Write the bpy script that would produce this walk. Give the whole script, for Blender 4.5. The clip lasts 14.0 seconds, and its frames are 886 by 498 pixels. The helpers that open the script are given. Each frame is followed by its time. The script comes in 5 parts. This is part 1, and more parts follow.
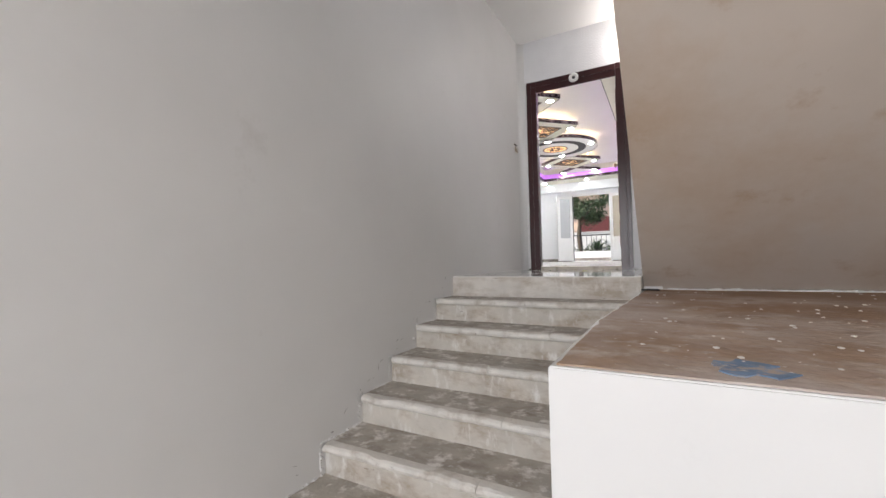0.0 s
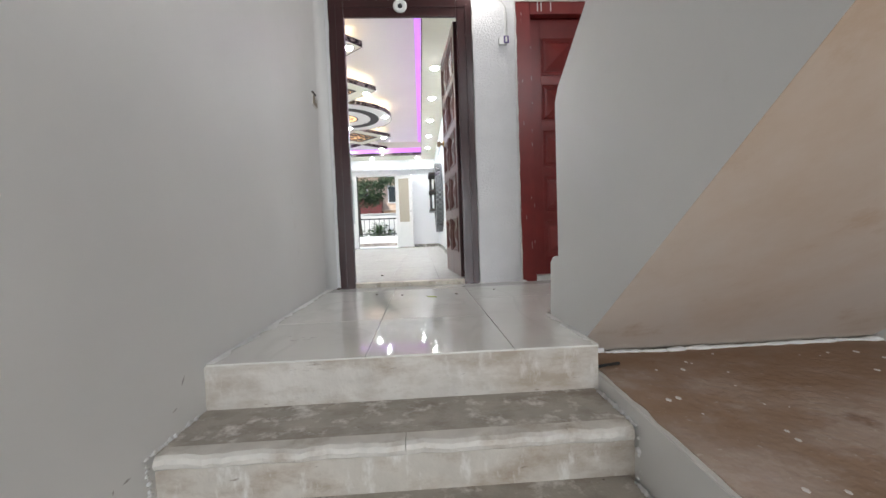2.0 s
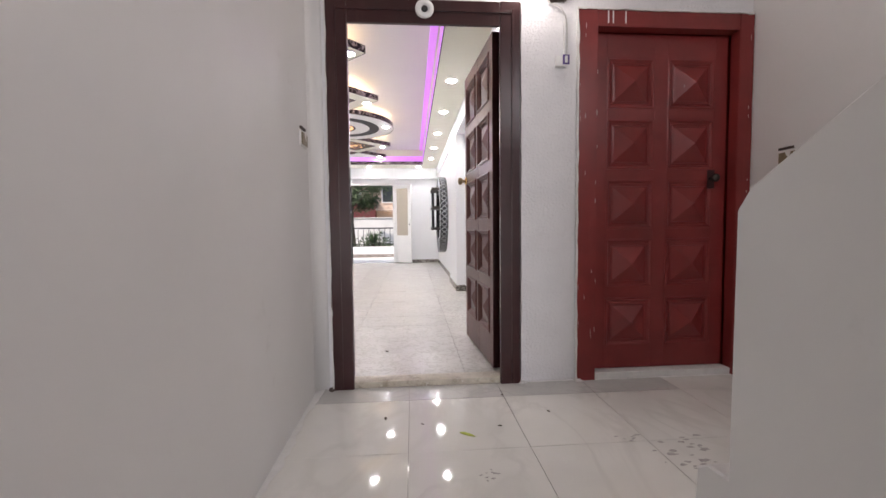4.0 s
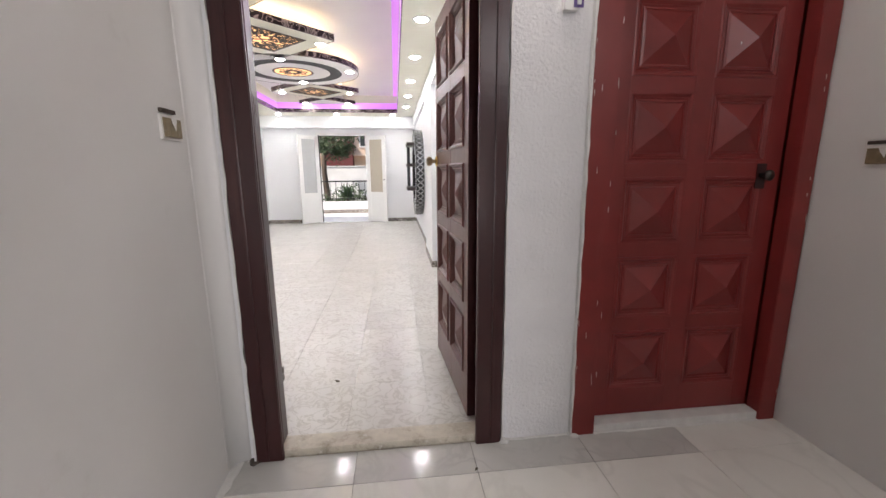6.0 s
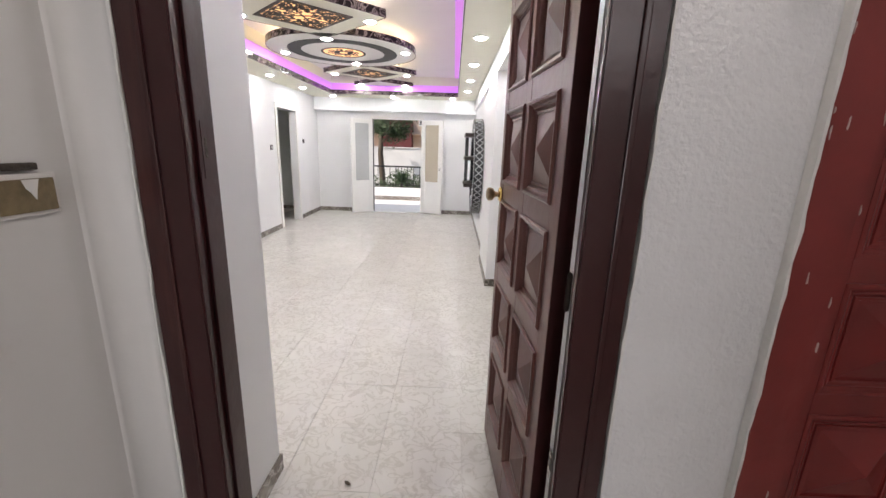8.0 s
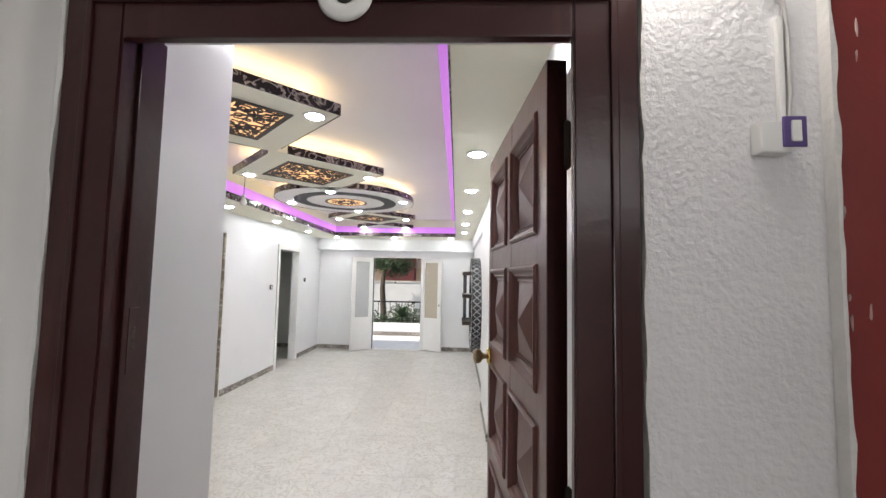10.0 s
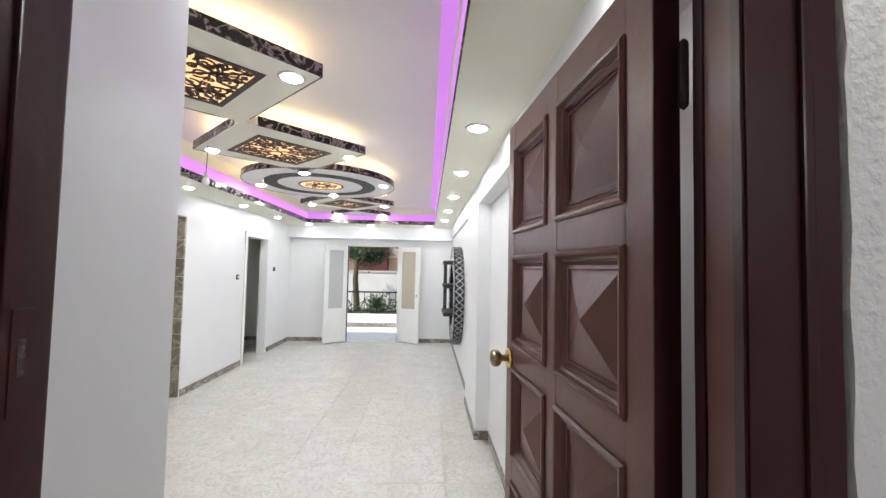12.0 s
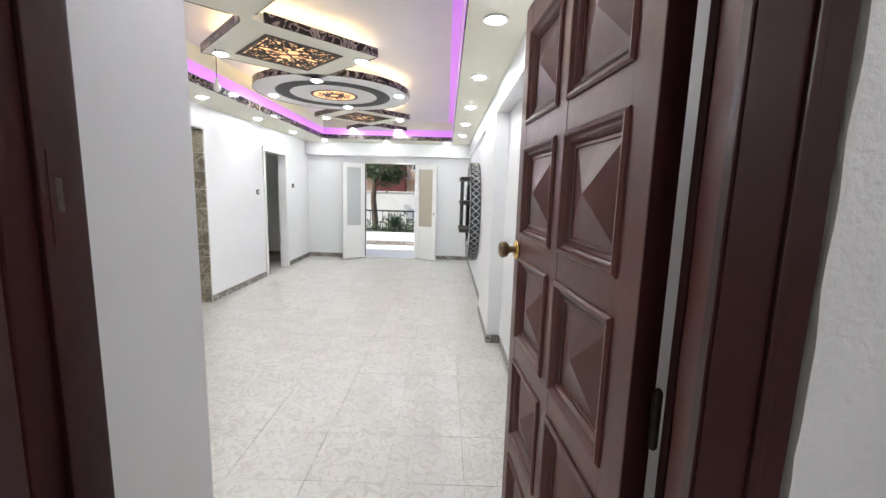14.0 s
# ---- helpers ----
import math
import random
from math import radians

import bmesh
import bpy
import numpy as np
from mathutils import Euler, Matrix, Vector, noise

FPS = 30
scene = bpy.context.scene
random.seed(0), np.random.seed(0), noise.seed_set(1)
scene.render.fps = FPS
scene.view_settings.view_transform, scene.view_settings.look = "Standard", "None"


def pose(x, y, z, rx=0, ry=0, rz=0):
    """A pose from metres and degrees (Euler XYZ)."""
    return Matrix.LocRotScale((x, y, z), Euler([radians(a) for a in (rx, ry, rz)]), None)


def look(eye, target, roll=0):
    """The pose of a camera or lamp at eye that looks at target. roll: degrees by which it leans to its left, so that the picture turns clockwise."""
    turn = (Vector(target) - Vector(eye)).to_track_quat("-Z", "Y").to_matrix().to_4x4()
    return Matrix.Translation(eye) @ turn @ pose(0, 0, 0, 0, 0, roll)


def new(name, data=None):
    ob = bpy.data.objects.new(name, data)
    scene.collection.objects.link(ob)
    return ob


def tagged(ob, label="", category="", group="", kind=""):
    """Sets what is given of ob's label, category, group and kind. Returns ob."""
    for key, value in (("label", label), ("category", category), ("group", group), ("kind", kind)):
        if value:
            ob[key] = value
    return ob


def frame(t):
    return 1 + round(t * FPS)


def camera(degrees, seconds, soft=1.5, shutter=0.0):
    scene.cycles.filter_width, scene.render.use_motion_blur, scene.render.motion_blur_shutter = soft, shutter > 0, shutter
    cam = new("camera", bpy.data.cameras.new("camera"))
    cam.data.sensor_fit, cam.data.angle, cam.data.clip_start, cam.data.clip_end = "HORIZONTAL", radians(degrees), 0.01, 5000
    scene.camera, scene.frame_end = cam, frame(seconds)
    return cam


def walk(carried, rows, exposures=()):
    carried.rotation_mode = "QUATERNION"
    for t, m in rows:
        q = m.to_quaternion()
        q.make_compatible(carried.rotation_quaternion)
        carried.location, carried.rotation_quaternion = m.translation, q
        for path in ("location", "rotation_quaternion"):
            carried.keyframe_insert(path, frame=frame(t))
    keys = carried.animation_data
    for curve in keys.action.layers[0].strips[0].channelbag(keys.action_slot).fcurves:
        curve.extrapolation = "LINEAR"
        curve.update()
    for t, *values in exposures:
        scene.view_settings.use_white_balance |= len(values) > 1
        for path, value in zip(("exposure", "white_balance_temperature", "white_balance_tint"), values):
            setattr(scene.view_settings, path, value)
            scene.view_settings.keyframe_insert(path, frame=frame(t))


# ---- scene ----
cam = camera(95.4, 14.0)
PATH = [
    (0, (0.884, -4.907, 0.1), (-0.082, -3.157, 0.16), -1.2),
    (0.3, (0.669, -4.733, 0.137), (-0.072, -2.877, 0.05), -2.6),
    (0.5, (0.547, -4.559, 0.114), (-0.147, -2.686, -0.001), -4.1),
    (1, (0.296, -3.966, 0.115), (-0.125, -2.013, 0.031), -4.9),
    (1.5, (0.211, -3.613, 0.246), (0.011, -1.623, 0.276), 0.1),
    (2, (0.098, -3.357, 0.407), (0.204, -1.361, 0.324), -2.1),
    (2.5, (0.126, -3.069, 0.509), (0.32, -1.083, 0.372), -0.8),
    (3, (-0.008, -2.863, 0.619), (0.278, -0.886, 0.526), 2.8),
    (3.5, (-0.062, -2.704, 0.761), (0.183, -0.719, 0.754), 0.5),
    (4, (-0.089, -2.468, 0.953), (0.061, -0.476, 0.846), -0.6),
    (4.2, (-0.13, -2.388, 0.991), (0.079, -0.399, 1.009), -0.1),
    (6.3, (0.19, -1.575, 1.306), (0.408, 0.313, 0.685), -0.1),
    (6.5, (0.259, -1.453, 1.288), (0.405, 0.349, 0.432), 0.1),
    (7, (0.337, -1.298, 1.44), (0.324, 0.427, 0.428), 0.7),
    (7.5, (0.265, -1.098, 1.487), (0.188, 0.772, 0.782), -0.4),
    (8, (0.147, -0.94, 1.557), (0.11, 0.998, 1.063), 1.8),
    (8.5, (0.149, -0.869, 1.63), (0.097, 1.12, 1.426), 1.5),
    (9, (0.225, -0.823, 1.673), (0.182, 1.176, 1.686), 1.2),
    (9.2, (0.243, -0.816, 1.682), (0.172, 1.18, 1.782), 1.1),
    (11.3, (0.134, -0.56, 1.673), (0.061, 1.433, 1.825), 1.1),
    (11.5, (0.109, -0.508, 1.678), (0.07, 1.489, 1.784), 1.0),
    (12, (0.074, -0.491, 1.667), (0.145, 1.506, 1.76), 1.2),
    (12.5, (0.029, -0.487, 1.656), (0.122, 1.508, 1.748), 1.9),
    (13, (-0.022, -0.473, 1.623), (0.083, 1.518, 1.469), 3.0),
    (13.5, (-0.008, -0.46, 1.551), (0.178, 1.507, 1.245), 2.0),
    (14, (0.105, -0.523, 1.557), (0.095, 1.457, 1.27), 1.6),
]
EXPOSURES = [(0.0, 0.50, 6700, 14), (0.5, 0.68, 6700, 12), (1.0, 0.74, 6750, 13), (2.0, 0.65, 6500, 10), (3.0, 0.66, 6600, 13), (3.5, 0.62, 6750, 18), (4.0, 0.47, 6900, 20), (6.5, 0.52, 6950, 17), (7.0, 0.60, 6900, 18), (8.0, 0.28, 7000, 17), (9.0, 0.12, 6950, 15), (11.5, 0.26, 6700, 11), (14.0, 0.32, 6650, 11)]
walk(cam, [(t, look(eye, target, roll)) for t, eye, target, roll in PATH], EXPOSURES)

STAIR_DAY, UPPER_FILL, BULB = 110.0, 15.0, 2.6
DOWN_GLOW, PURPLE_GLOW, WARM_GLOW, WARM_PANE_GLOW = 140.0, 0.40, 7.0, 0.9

# ---- light ----
world = bpy.data.worlds.new("daylight")
scene.world = world
world.use_nodes = True
_sky = world.node_tree.nodes.new("ShaderNodeTexSky")
_sky.sky_type, _sky.sun_disc, _sky.sun_elevation, _sky.sun_rotation = "NISHITA", False, radians(51), radians(241)
_bg = world.node_tree.nodes["Background"]
_bg.inputs["Strength"].default_value = 0.15
world.node_tree.links.new(_sky.outputs["Color"], _bg.inputs["Color"])


def lamp(name, kind, energy, color, m, size=0.1, size_y=None, spread=180):
    d = bpy.data.lights.new(name, kind)
    d.energy, d.color = energy, color
    if kind == "AREA":
        d.size, d.spread = size, radians(spread)
        if size_y:
            d.shape, d.size_y = "RECTANGLE", size_y
    elif kind == "SUN":
        d.angle = radians(size)
    else:
        d.shadow_soft_size = size
    ob = new(name, d)
    ob.matrix_world = m
    return ob


lamp("sun", "SUN", 5.0, (1, 0.96, 0.9), look((-55, -30, 78), (0, 0, 0)), 0.5)
# daylight through the stair window behind the lower landing
lamp("stair_window_light", "AREA", STAIR_DAY, (0.88, 0.94, 1.0), look((0.6, -8.85, 0.9), (0.4, 0, 0.3)), 2.2, 1.9)
# unseen area lamp, added to stand in for daylight falling from the upper flight
lamp("upper_flight_fill", "AREA", UPPER_FILL, (0.92, 0.95, 1.0), look((1.45, -3.0, 2.72), (1.3, -0.3, 0.7)), 1.0, 0.8)
# bulb above the doors
lamp("bulb_light", "POINT", BULB, (1.0, 0.97, 0.93), pose(0.62, -0.20, 2.50), 0.04)


# ---- materials ----
def material(name, base, rough=0.5, metal=0.0, var=0.0, scale=8.0, bump=0.0, bump_scale=60.0, second=None, emit=0.0, spec=0.5, island=0.0):
    """A surface with base colour, two scales of variation and fine relief. second: (colour, noise scale, low, high) stains."""
    m = bpy.data.materials.new(name)
    m.use_nodes = True
    nt = m.node_tree
    b = nt.nodes["Principled BSDF"]
    N, L = nt.nodes.new, nt.links.new
    b.inputs["Base Color"].default_value = (*base, 1)
    b.inputs["Roughness"].default_value = rough
    b.inputs["Metallic"].default_value = metal
    b.inputs["Specular IOR Level"].default_value = spec
    tc = N("ShaderNodeTexCoord")
    out = None
    if var or second or island:
        rgb = N("ShaderNodeRGB")
        rgb.outputs[0].default_value = (*base, 1)
        out = rgb.outputs[0]
    geo = N("ShaderNodeNewGeometry")
    if var:
        n1 = N("ShaderNodeTexNoise")
        n1.inputs["Scale"].default_value, n1.inputs["Detail"].default_value = scale, 6
        L(geo.outputs["Position"], n1.inputs["Vector"])
        hsv = N("ShaderNodeHueSaturation")
        mr = N("ShaderNodeMapRange")
        mr.inputs["From Min"].default_value, mr.inputs["From Max"].default_value = 0.3, 0.7
        mr.inputs["To Min"].default_value, mr.inputs["To Max"].default_value = 1 - var, 1 + var
        L(n1.outputs["Fac"], mr.inputs["Value"])
        L(mr.outputs[0], hsv.inputs["Value"])
        L(out, hsv.inputs["Color"])
        out = hsv.outputs[0]
    if island:
        oi = N("ShaderNodeObjectInfo")
        hsv = N("ShaderNodeHueSaturation")
        mr = N("ShaderNodeMapRange")
        mr.inputs["To Min"].default_value, mr.inputs["To Max"].default_value = 1 - island, 1 + island
        L(oi.outputs["Random"], mr.inputs["Value"])
        L(mr.outputs[0], hsv.inputs["Value"])
        L(out, hsv.inputs["Color"])
        out = hsv.outputs[0]
    for k, st in enumerate(second or ()):
        col, sc, lo, hi = st[:4]
        n2 = N("ShaderNodeTexNoise")
        n2.inputs["Scale"].default_value, n2.inputs["Detail"].default_value, n2.inputs["Roughness"].default_value = sc, 8, 0.65
        if len(st) > 4:
            mp = N("ShaderNodeMapping")
            mp.inputs["Scale"].default_value = st[4]
            mp.inputs["Location"].default_value = (3.1 * k, 1.7 * k, 0)
            L(geo.outputs["Position"], mp.inputs["Vector"])
            L(mp.outputs[0], n2.inputs["Vector"])
        else:
            L(geo.outputs["Position"], n2.inputs["Vector"])
        mr = N("ShaderNodeMapRange")
        mr.inputs["From Min"].default_value, mr.inputs["From Max"].default_value = lo, hi
        L(n2.outputs["Fac"], mr.inputs["Value"])
        mx = N("ShaderNodeMix")
        mx.data_type = "RGBA"
        L(mr.outputs[0], mx.inputs["Factor"])
        L(out, mx.inputs["A"])
        mx.inputs["B"].default_value = (*col, 1)
        out = mx.outputs["Result"]
    if out:
        L(out, b.inputs["Base Color"])
    if bump:
        n3 = N("ShaderNodeTexNoise")
        n3.inputs["Scale"].default_value, n3.inputs["Detail"].default_value = bump_scale, 4
        L(geo.outputs["Position"], n3.inputs["Vector"])
        bp = N("ShaderNodeBump")
        bp.inputs["Strength"].default_value, bp.inputs["Distance"].default_value = bump, 0.01
        L(n3.outputs["Fac"], bp.inputs["Height"])
        L(bp.outputs[0], b.inputs["Normal"])
    if emit:
        b.inputs["Emission Color"].default_value = (*base, 1)
        b.inputs["Emission Strength"].default_value = emit
    return m


def veined(name, base, vein, rough, scale, lo, hi, stretch=(1, 1, 1), island=0.05, cloud=None):
    """Polished stone: a base with clouds and thin veins."""
    m = material(name, base, rough, var=0.06, scale=3.0, second=[(cloud or vein, scale * 0.4, 0.52, 0.75, stretch)], island=island, bump=0.006, bump_scale=14)
    nt = m.node_tree
    b = nt.nodes["Principled BSDF"]
    src = b.inputs["Base Color"].links[0].from_socket
    N, L = nt.nodes.new, nt.links.new
    geo = N("ShaderNodeNewGeometry")
    mp = N("ShaderNodeMapping")
    mp.inputs["Scale"].default_value = stretch
    n = N("ShaderNodeTexNoise")
    n.inputs["Scale"].default_value, n.inputs["Detail"].default_value, n.inputs["Distortion"].default_value = scale, 9, 1.2
    L(geo.outputs["Position"], mp.inputs["Vector"])
    L(mp.outputs[0], n.inputs["Vector"])
    sub = N("ShaderNodeMath")
    sub.operation = "SUBTRACT"
    sub.inputs[1].default_value = 0.5
    ab = N("ShaderNodeMath")
    ab.operation = "ABSOLUTE"
    L(n.outputs["Fac"], sub.inputs[0])
    L(sub.outputs[0], ab.inputs[0])
    mr = N("ShaderNodeMapRange")
    mr.inputs["From Min"].default_value, mr.inputs["From Max"].default_value = lo, hi
    mr.inputs["To Min"].default_value, mr.inputs["To Max"].default_value = 1, 0
    L(ab.outputs[0], mr.inputs["Value"])
    mx = N("ShaderNodeMix")
    mx.data_type = "RGBA"
    L(mr.outputs[0], mx.inputs["Factor"])
    L(src, mx.inputs["A"])
    mx.inputs["B"].default_value = (*vein, 1)
    L(mx.outputs["Result"], b.inputs["Base Color"])
    return m


STAIR_PAINT = material("stair_wall_paint", (0.70, 0.69, 0.675), 0.45, var=0.03, scale=1.6, bump=0.12, bump_scale=14, second=[((0.55, 0.53, 0.50), 2.2, 0.66, 0.86)])
ROUGH_PLASTER = material("rough_plaster_paint", (0.72, 0.715, 0.725), 0.5, var=0.04, scale=4, bump=0.65, bump_scale=62, second=[((0.60, 0.59, 0.59), 3.0, 0.60, 0.85)])
# soffit's brown base and patches imitate light bounced off the dirty ledge, and shade
SOFFIT_BOUNCE = material("bounce_brown_soffit_paint", (0.58, 0.505, 0.44), 0.6, var=0.05, scale=2, bump=0.2, bump_scale=12, second=[((0.47, 0.355, 0.26), 1.0, 0.46, 0.72), ((0.42, 0.29, 0.19), 3.5, 0.58, 0.78)])
HALL_PAINT = material("hall_white_paint", (0.83, 0.84, 0.85), 0.33, var=0.012, scale=3, bump=0.05, bump_scale=25)
CEIL_PAINT = material("ceiling_paint", (0.87, 0.86, 0.845), 0.6, var=0.015, scale=2, bump=0.04, bump_scale=18)
BORDER_PAINT = material("cream_ceiling_paint", (0.88, 0.865, 0.74), 0.6, var=0.015, scale=2, bump=0.04, bump_scale=18)
BLACK_GLOSS = material("black_gloss", (0.010, 0.009, 0.010), 0.4, spec=0.2, var=0.2, scale=20)
CREAM = material("cream_tile", (0.80, 0.77, 0.58), 0.25, var=0.03, scale=6)
CONCRETE = material("worn_step_stone", (0.43, 0.395, 0.345), 0.7, var=0.12, scale=9, bump=0.35, bump_scale=45, second=[((0.27, 0.225, 0.185), 6.0, 0.46, 0.70, (1, 1.5, 1)), ((0.74, 0.71, 0.67), 13.0, 0.52, 0.66), ((0.13, 0.10, 0.08), 30.0, 0.66, 0.74)])
RISER = material("worn_riser_stone", (0.55, 0.51, 0.45), 0.65, var=0.1, scale=8, bump=0.4, bump_scale=40, second=[((0.34, 0.265, 0.195), 6.0, 0.47, 0.70, (0.8, 1, 1.5)), ((0.72, 0.70, 0.66), 14.0, 0.55, 0.68, (1, 1, 0.4)), ((0.16, 0.12, 0.09), 22.0, 0.66, 0.74, (0.4, 1, 1.6))])
NOSING = material("step_nosing_stone", (0.64, 0.61, 0.56), 0.55, var=0.1, scale=12, bump=0.3, bump_scale=50, second=[((0.40, 0.34, 0.28), 8.0, 0.50, 0.70), ((0.20, 0.16, 0.13), 26.0, 0.66, 0.74)])
TOP_RISER = material("plastered_riser", (0.60, 0.565, 0.515), 0.6, var=0.1, scale=7, bump=0.6, bump_scale=30, second=[((0.40, 0.335, 0.265), 6.0, 0.44, 0.66, (0.6, 1, 1.4)), ((0.68, 0.65, 0.61), 13.0, 0.56, 0.70, (1, 1, 0.4)), ((0.19, 0.145, 0.11), 22.0, 0.64, 0.74, (0.4, 1, 1.5))])
SPLASH = material("step_edge_plaster", (0.71, 0.70, 0.68), 0.6, var=0.06, scale=15, bump=0.6, bump_scale=40)
DIRT = material("brown_dirt", (0.36, 0.25, 0.175), 0.8, var=0.2, scale=4, bump=0.6, bump_scale=30, second=[((0.50, 0.425, 0.38), 1.7, 0.40, 0.60), ((0.58, 0.52, 0.48), 7.0, 0.52, 0.72, (1, 1.2, 1)), ((0.66, 0.61, 0.55), 30.0, 0.62, 0.70), ((0.17, 0.10, 0.06), 7.0, 0.60, 0.8)])
# the ledge's dust turns to damp brown earth further in
_nt = DIRT.node_tree
_src = _nt.nodes["Principled BSDF"].inputs["Base Color"].links[0].from_socket
_geo, _sep, _nz = _nt.nodes.new("ShaderNodeNewGeometry"), _nt.nodes.new("ShaderNodeSeparateXYZ"), _nt.nodes.new("ShaderNodeTexNoise")
_nz.inputs["Scale"].default_value, _nz.inputs["Detail"].default_value = 2.4, 8
_add, _mr, _mx = _nt.nodes.new("ShaderNodeMath"), _nt.nodes.new("ShaderNodeMapRange"), _nt.nodes.new("ShaderNodeMix")
_add.operation = "MULTIPLY_ADD"
_add.inputs[1].default_value = 3.0
_mr.inputs["From Min"].default_value, _mr.inputs["From Max"].default_value, _mr.inputs["To Max"].default_value = -1.45, -0.6, 0.8
_mx.data_type = "RGBA"
_mx.inputs["B"].default_value = (0.27, 0.155, 0.085, 1)
_nt.links.new(_geo.outputs["Position"], _sep.inputs[0])
_nt.links.new(_geo.outputs["Position"], _nz.inputs["Vector"])
_nt.links.new(_nz.outputs["Fac"], _add.inputs[0])
_nt.links.new(_sep.outputs["Y"], _add.inputs[2])
_nt.links.new(_add.outputs[0], _mr.inputs["Value"])
_nt.links.new(_mr.outputs[0], _mx.inputs["Factor"])
_nt.links.new(_src, _mx.inputs["A"])
_nt.links.new(_mx.outputs["Result"], _nt.nodes["Principled BSDF"].inputs["Base Color"])
BLUE = material("blue_paint_stain", (0.17, 0.26, 0.40), 0.8, var=0.3, scale=14, second=[((0.46, 0.38, 0.32), 16.0, 0.50, 0.6), ((0.62, 0.62, 0.62), 30.0, 0.62, 0.68)])
LAND_TILE = veined("polished_landing_tile", (0.76, 0.745, 0.70), (0.71, 0.695, 0.65), 0.05, 2.2, 0.005, 0.05, (1, 0.5, 1), 0.012, (0.735, 0.72, 0.675))
GREY_TILE = veined("grey_border_tile", (0.55, 0.54, 0.515), (0.50, 0.49, 0.47), 0.12, 3, 0.005, 0.05)
GROUT = material("grout", (0.40, 0.38, 0.35), 0.9, var=0.1)
HALL_GROUT = material("hall_grout", (0.55, 0.53, 0.49), 0.9, var=0.1)
HALL_TILE = veined("hall_floor_tile", (0.65, 0.635, 0.595), (0.53, 0.51, 0.465), 0.24, 11.0, 0.003, 0.05, (1.0, 1.0, 1), 0.02, (0.63, 0.61, 0.57))
THRESH = material("threshold_marble", (0.56, 0.51, 0.42), 0.5, var=0.14, scale=18, bump=0.35, second=[((0.27, 0.22, 0.16), 9.0, 0.5, 0.68), ((0.68, 0.65, 0.6), 26.0, 0.6, 0.7)])
BASE_MARBLE = veined("skirting_marble", (0.17, 0.15, 0.13), (0.45, 0.42, 0.38), 0.2, 9, 0.004, 0.04)
STONE_STRIP = veined("stone_cladding", (0.20, 0.17, 0.13), (0.42, 0.38, 0.30), 0.4, 7, 0.01, 0.06, island=0.25)
EDGE_MARBLE = veined("black_marble_edge", (0.022, 0.017, 0.018), (0.32, 0.27, 0.26), 0.15, 9, 0.008, 0.05, (1, 1, 1), 0.1, (0.07, 0.05, 0.05))
BROWN_WOOD = material("dark_brown_door_paint", (0.108, 0.034, 0.028), 0.34, spec=0.5, var=0.14, scale=6, bump=0.12, bump_scale=22, second=[((0.13, 0.05, 0.04), 9.0, 0.62, 0.8, (1, 1, 0.15))])
FRAME_WOOD = material("dark_frame_paint", (0.036, 0.0085, 0.009), 0.28, spec=0.45, var=0.15, scale=6, bump=0.15, bump_scale=20, second=[((0.075, 0.026, 0.022), 10.0, 0.6, 0.8, (1, 1, 0.1))])
RED_WOOD = material("red_brown_door_paint", (0.215, 0.026, 0.024), 0.34, var=0.14, scale=5, bump=0.12, bump_scale=25, second=[((0.25, 0.045, 0.04), 8.0, 0.6, 0.8, (1, 1, 0.2)), ((0.62, 0.50, 0.44), 34.0, 0.73, 0.76, (1, 1, 0.25))])
BRASS = material("brass", (0.78, 0.55, 0.20), 0.22, 1.0, var=0.08, scale=30)
OLD_BRASS = material("worn_knob_metal", (0.36, 0.27, 0.17), 0.3, 1.0, var=0.2, scale=40)
STEEL = material("dark_hinge_steel", (0.06, 0.05, 0.045), 0.45, 0.8, var=0.2, scale=60)
WHITE_PLASTIC = material("white_plastic", (0.78, 0.78, 0.76), 0.35, var=0.02)
PURPLE = material("purple_plastic", (0.10, 0.06, 0.22), 0.4, var=0.05)
BLACK_PLASTIC = material("black_plastic", (0.02, 0.02, 0.02), 0.35, var=0.1)
TAPE = material("brown_taped_box", (0.22, 0.17, 0.10), 0.3, var=0.25, scale=30, bump=0.4, bump_scale=50)
CABLE = material("grey_cable", (0.55, 0.54, 0.52), 0.5, var=0.05)
SOOT = material("dark_broken_plaster", (0.07, 0.055, 0.045), 0.9, var=0.4, scale=30, bump=0.8, bump_scale=60)
GRILLE = material("dark_cut_grille", (0.035, 0.018, 0.012), 0.45, var=0.15, scale=20)
WARM_PANE = material("warm_backlit_pane", (1.0, 0.60, 0.30), 0.6, emit=WARM_PANE_GLOW)
LAMP_GLASS = material("lit_lamp_glass", (0.90, 0.96, 1.0), 0.5, emit=DOWN_GLOW)
BULB_GLASS = material("lit_bulb_glass", (1.0, 0.98, 0.95), 0.5, emit=40.0)
DEAD_BULB = material("unlit_bulb_glass", (0.85, 0.83, 0.8), 0.15)
PURPLE_BAND = material("purple_glow_band", (0.68, 0.27, 0.92), 0.5, emit=PURPLE_GLOW)
LED_WARM = material("warm_led_strip", (1.0, 0.78, 0.50), 0.5, emit=WARM_GLOW)
WHITE_FRAME = material("white_door_paint", (0.82, 0.82, 0.80), 0.35, var=0.02, scale=5)
FROST = material("frosted_glass", (0.50, 0.52, 0.52), 0.25, var=0.05, scale=60, bump=0.2, bump_scale=150)
FROST_WARM = material("tan_frosted_glass", (0.50, 0.45, 0.36), 0.2, var=0.05, scale=60, bump=0.2, bump_scale=150)
GREY_ROOM = material("dim_room_paint", (0.78, 0.79, 0.78), 0.7, var=0.03)
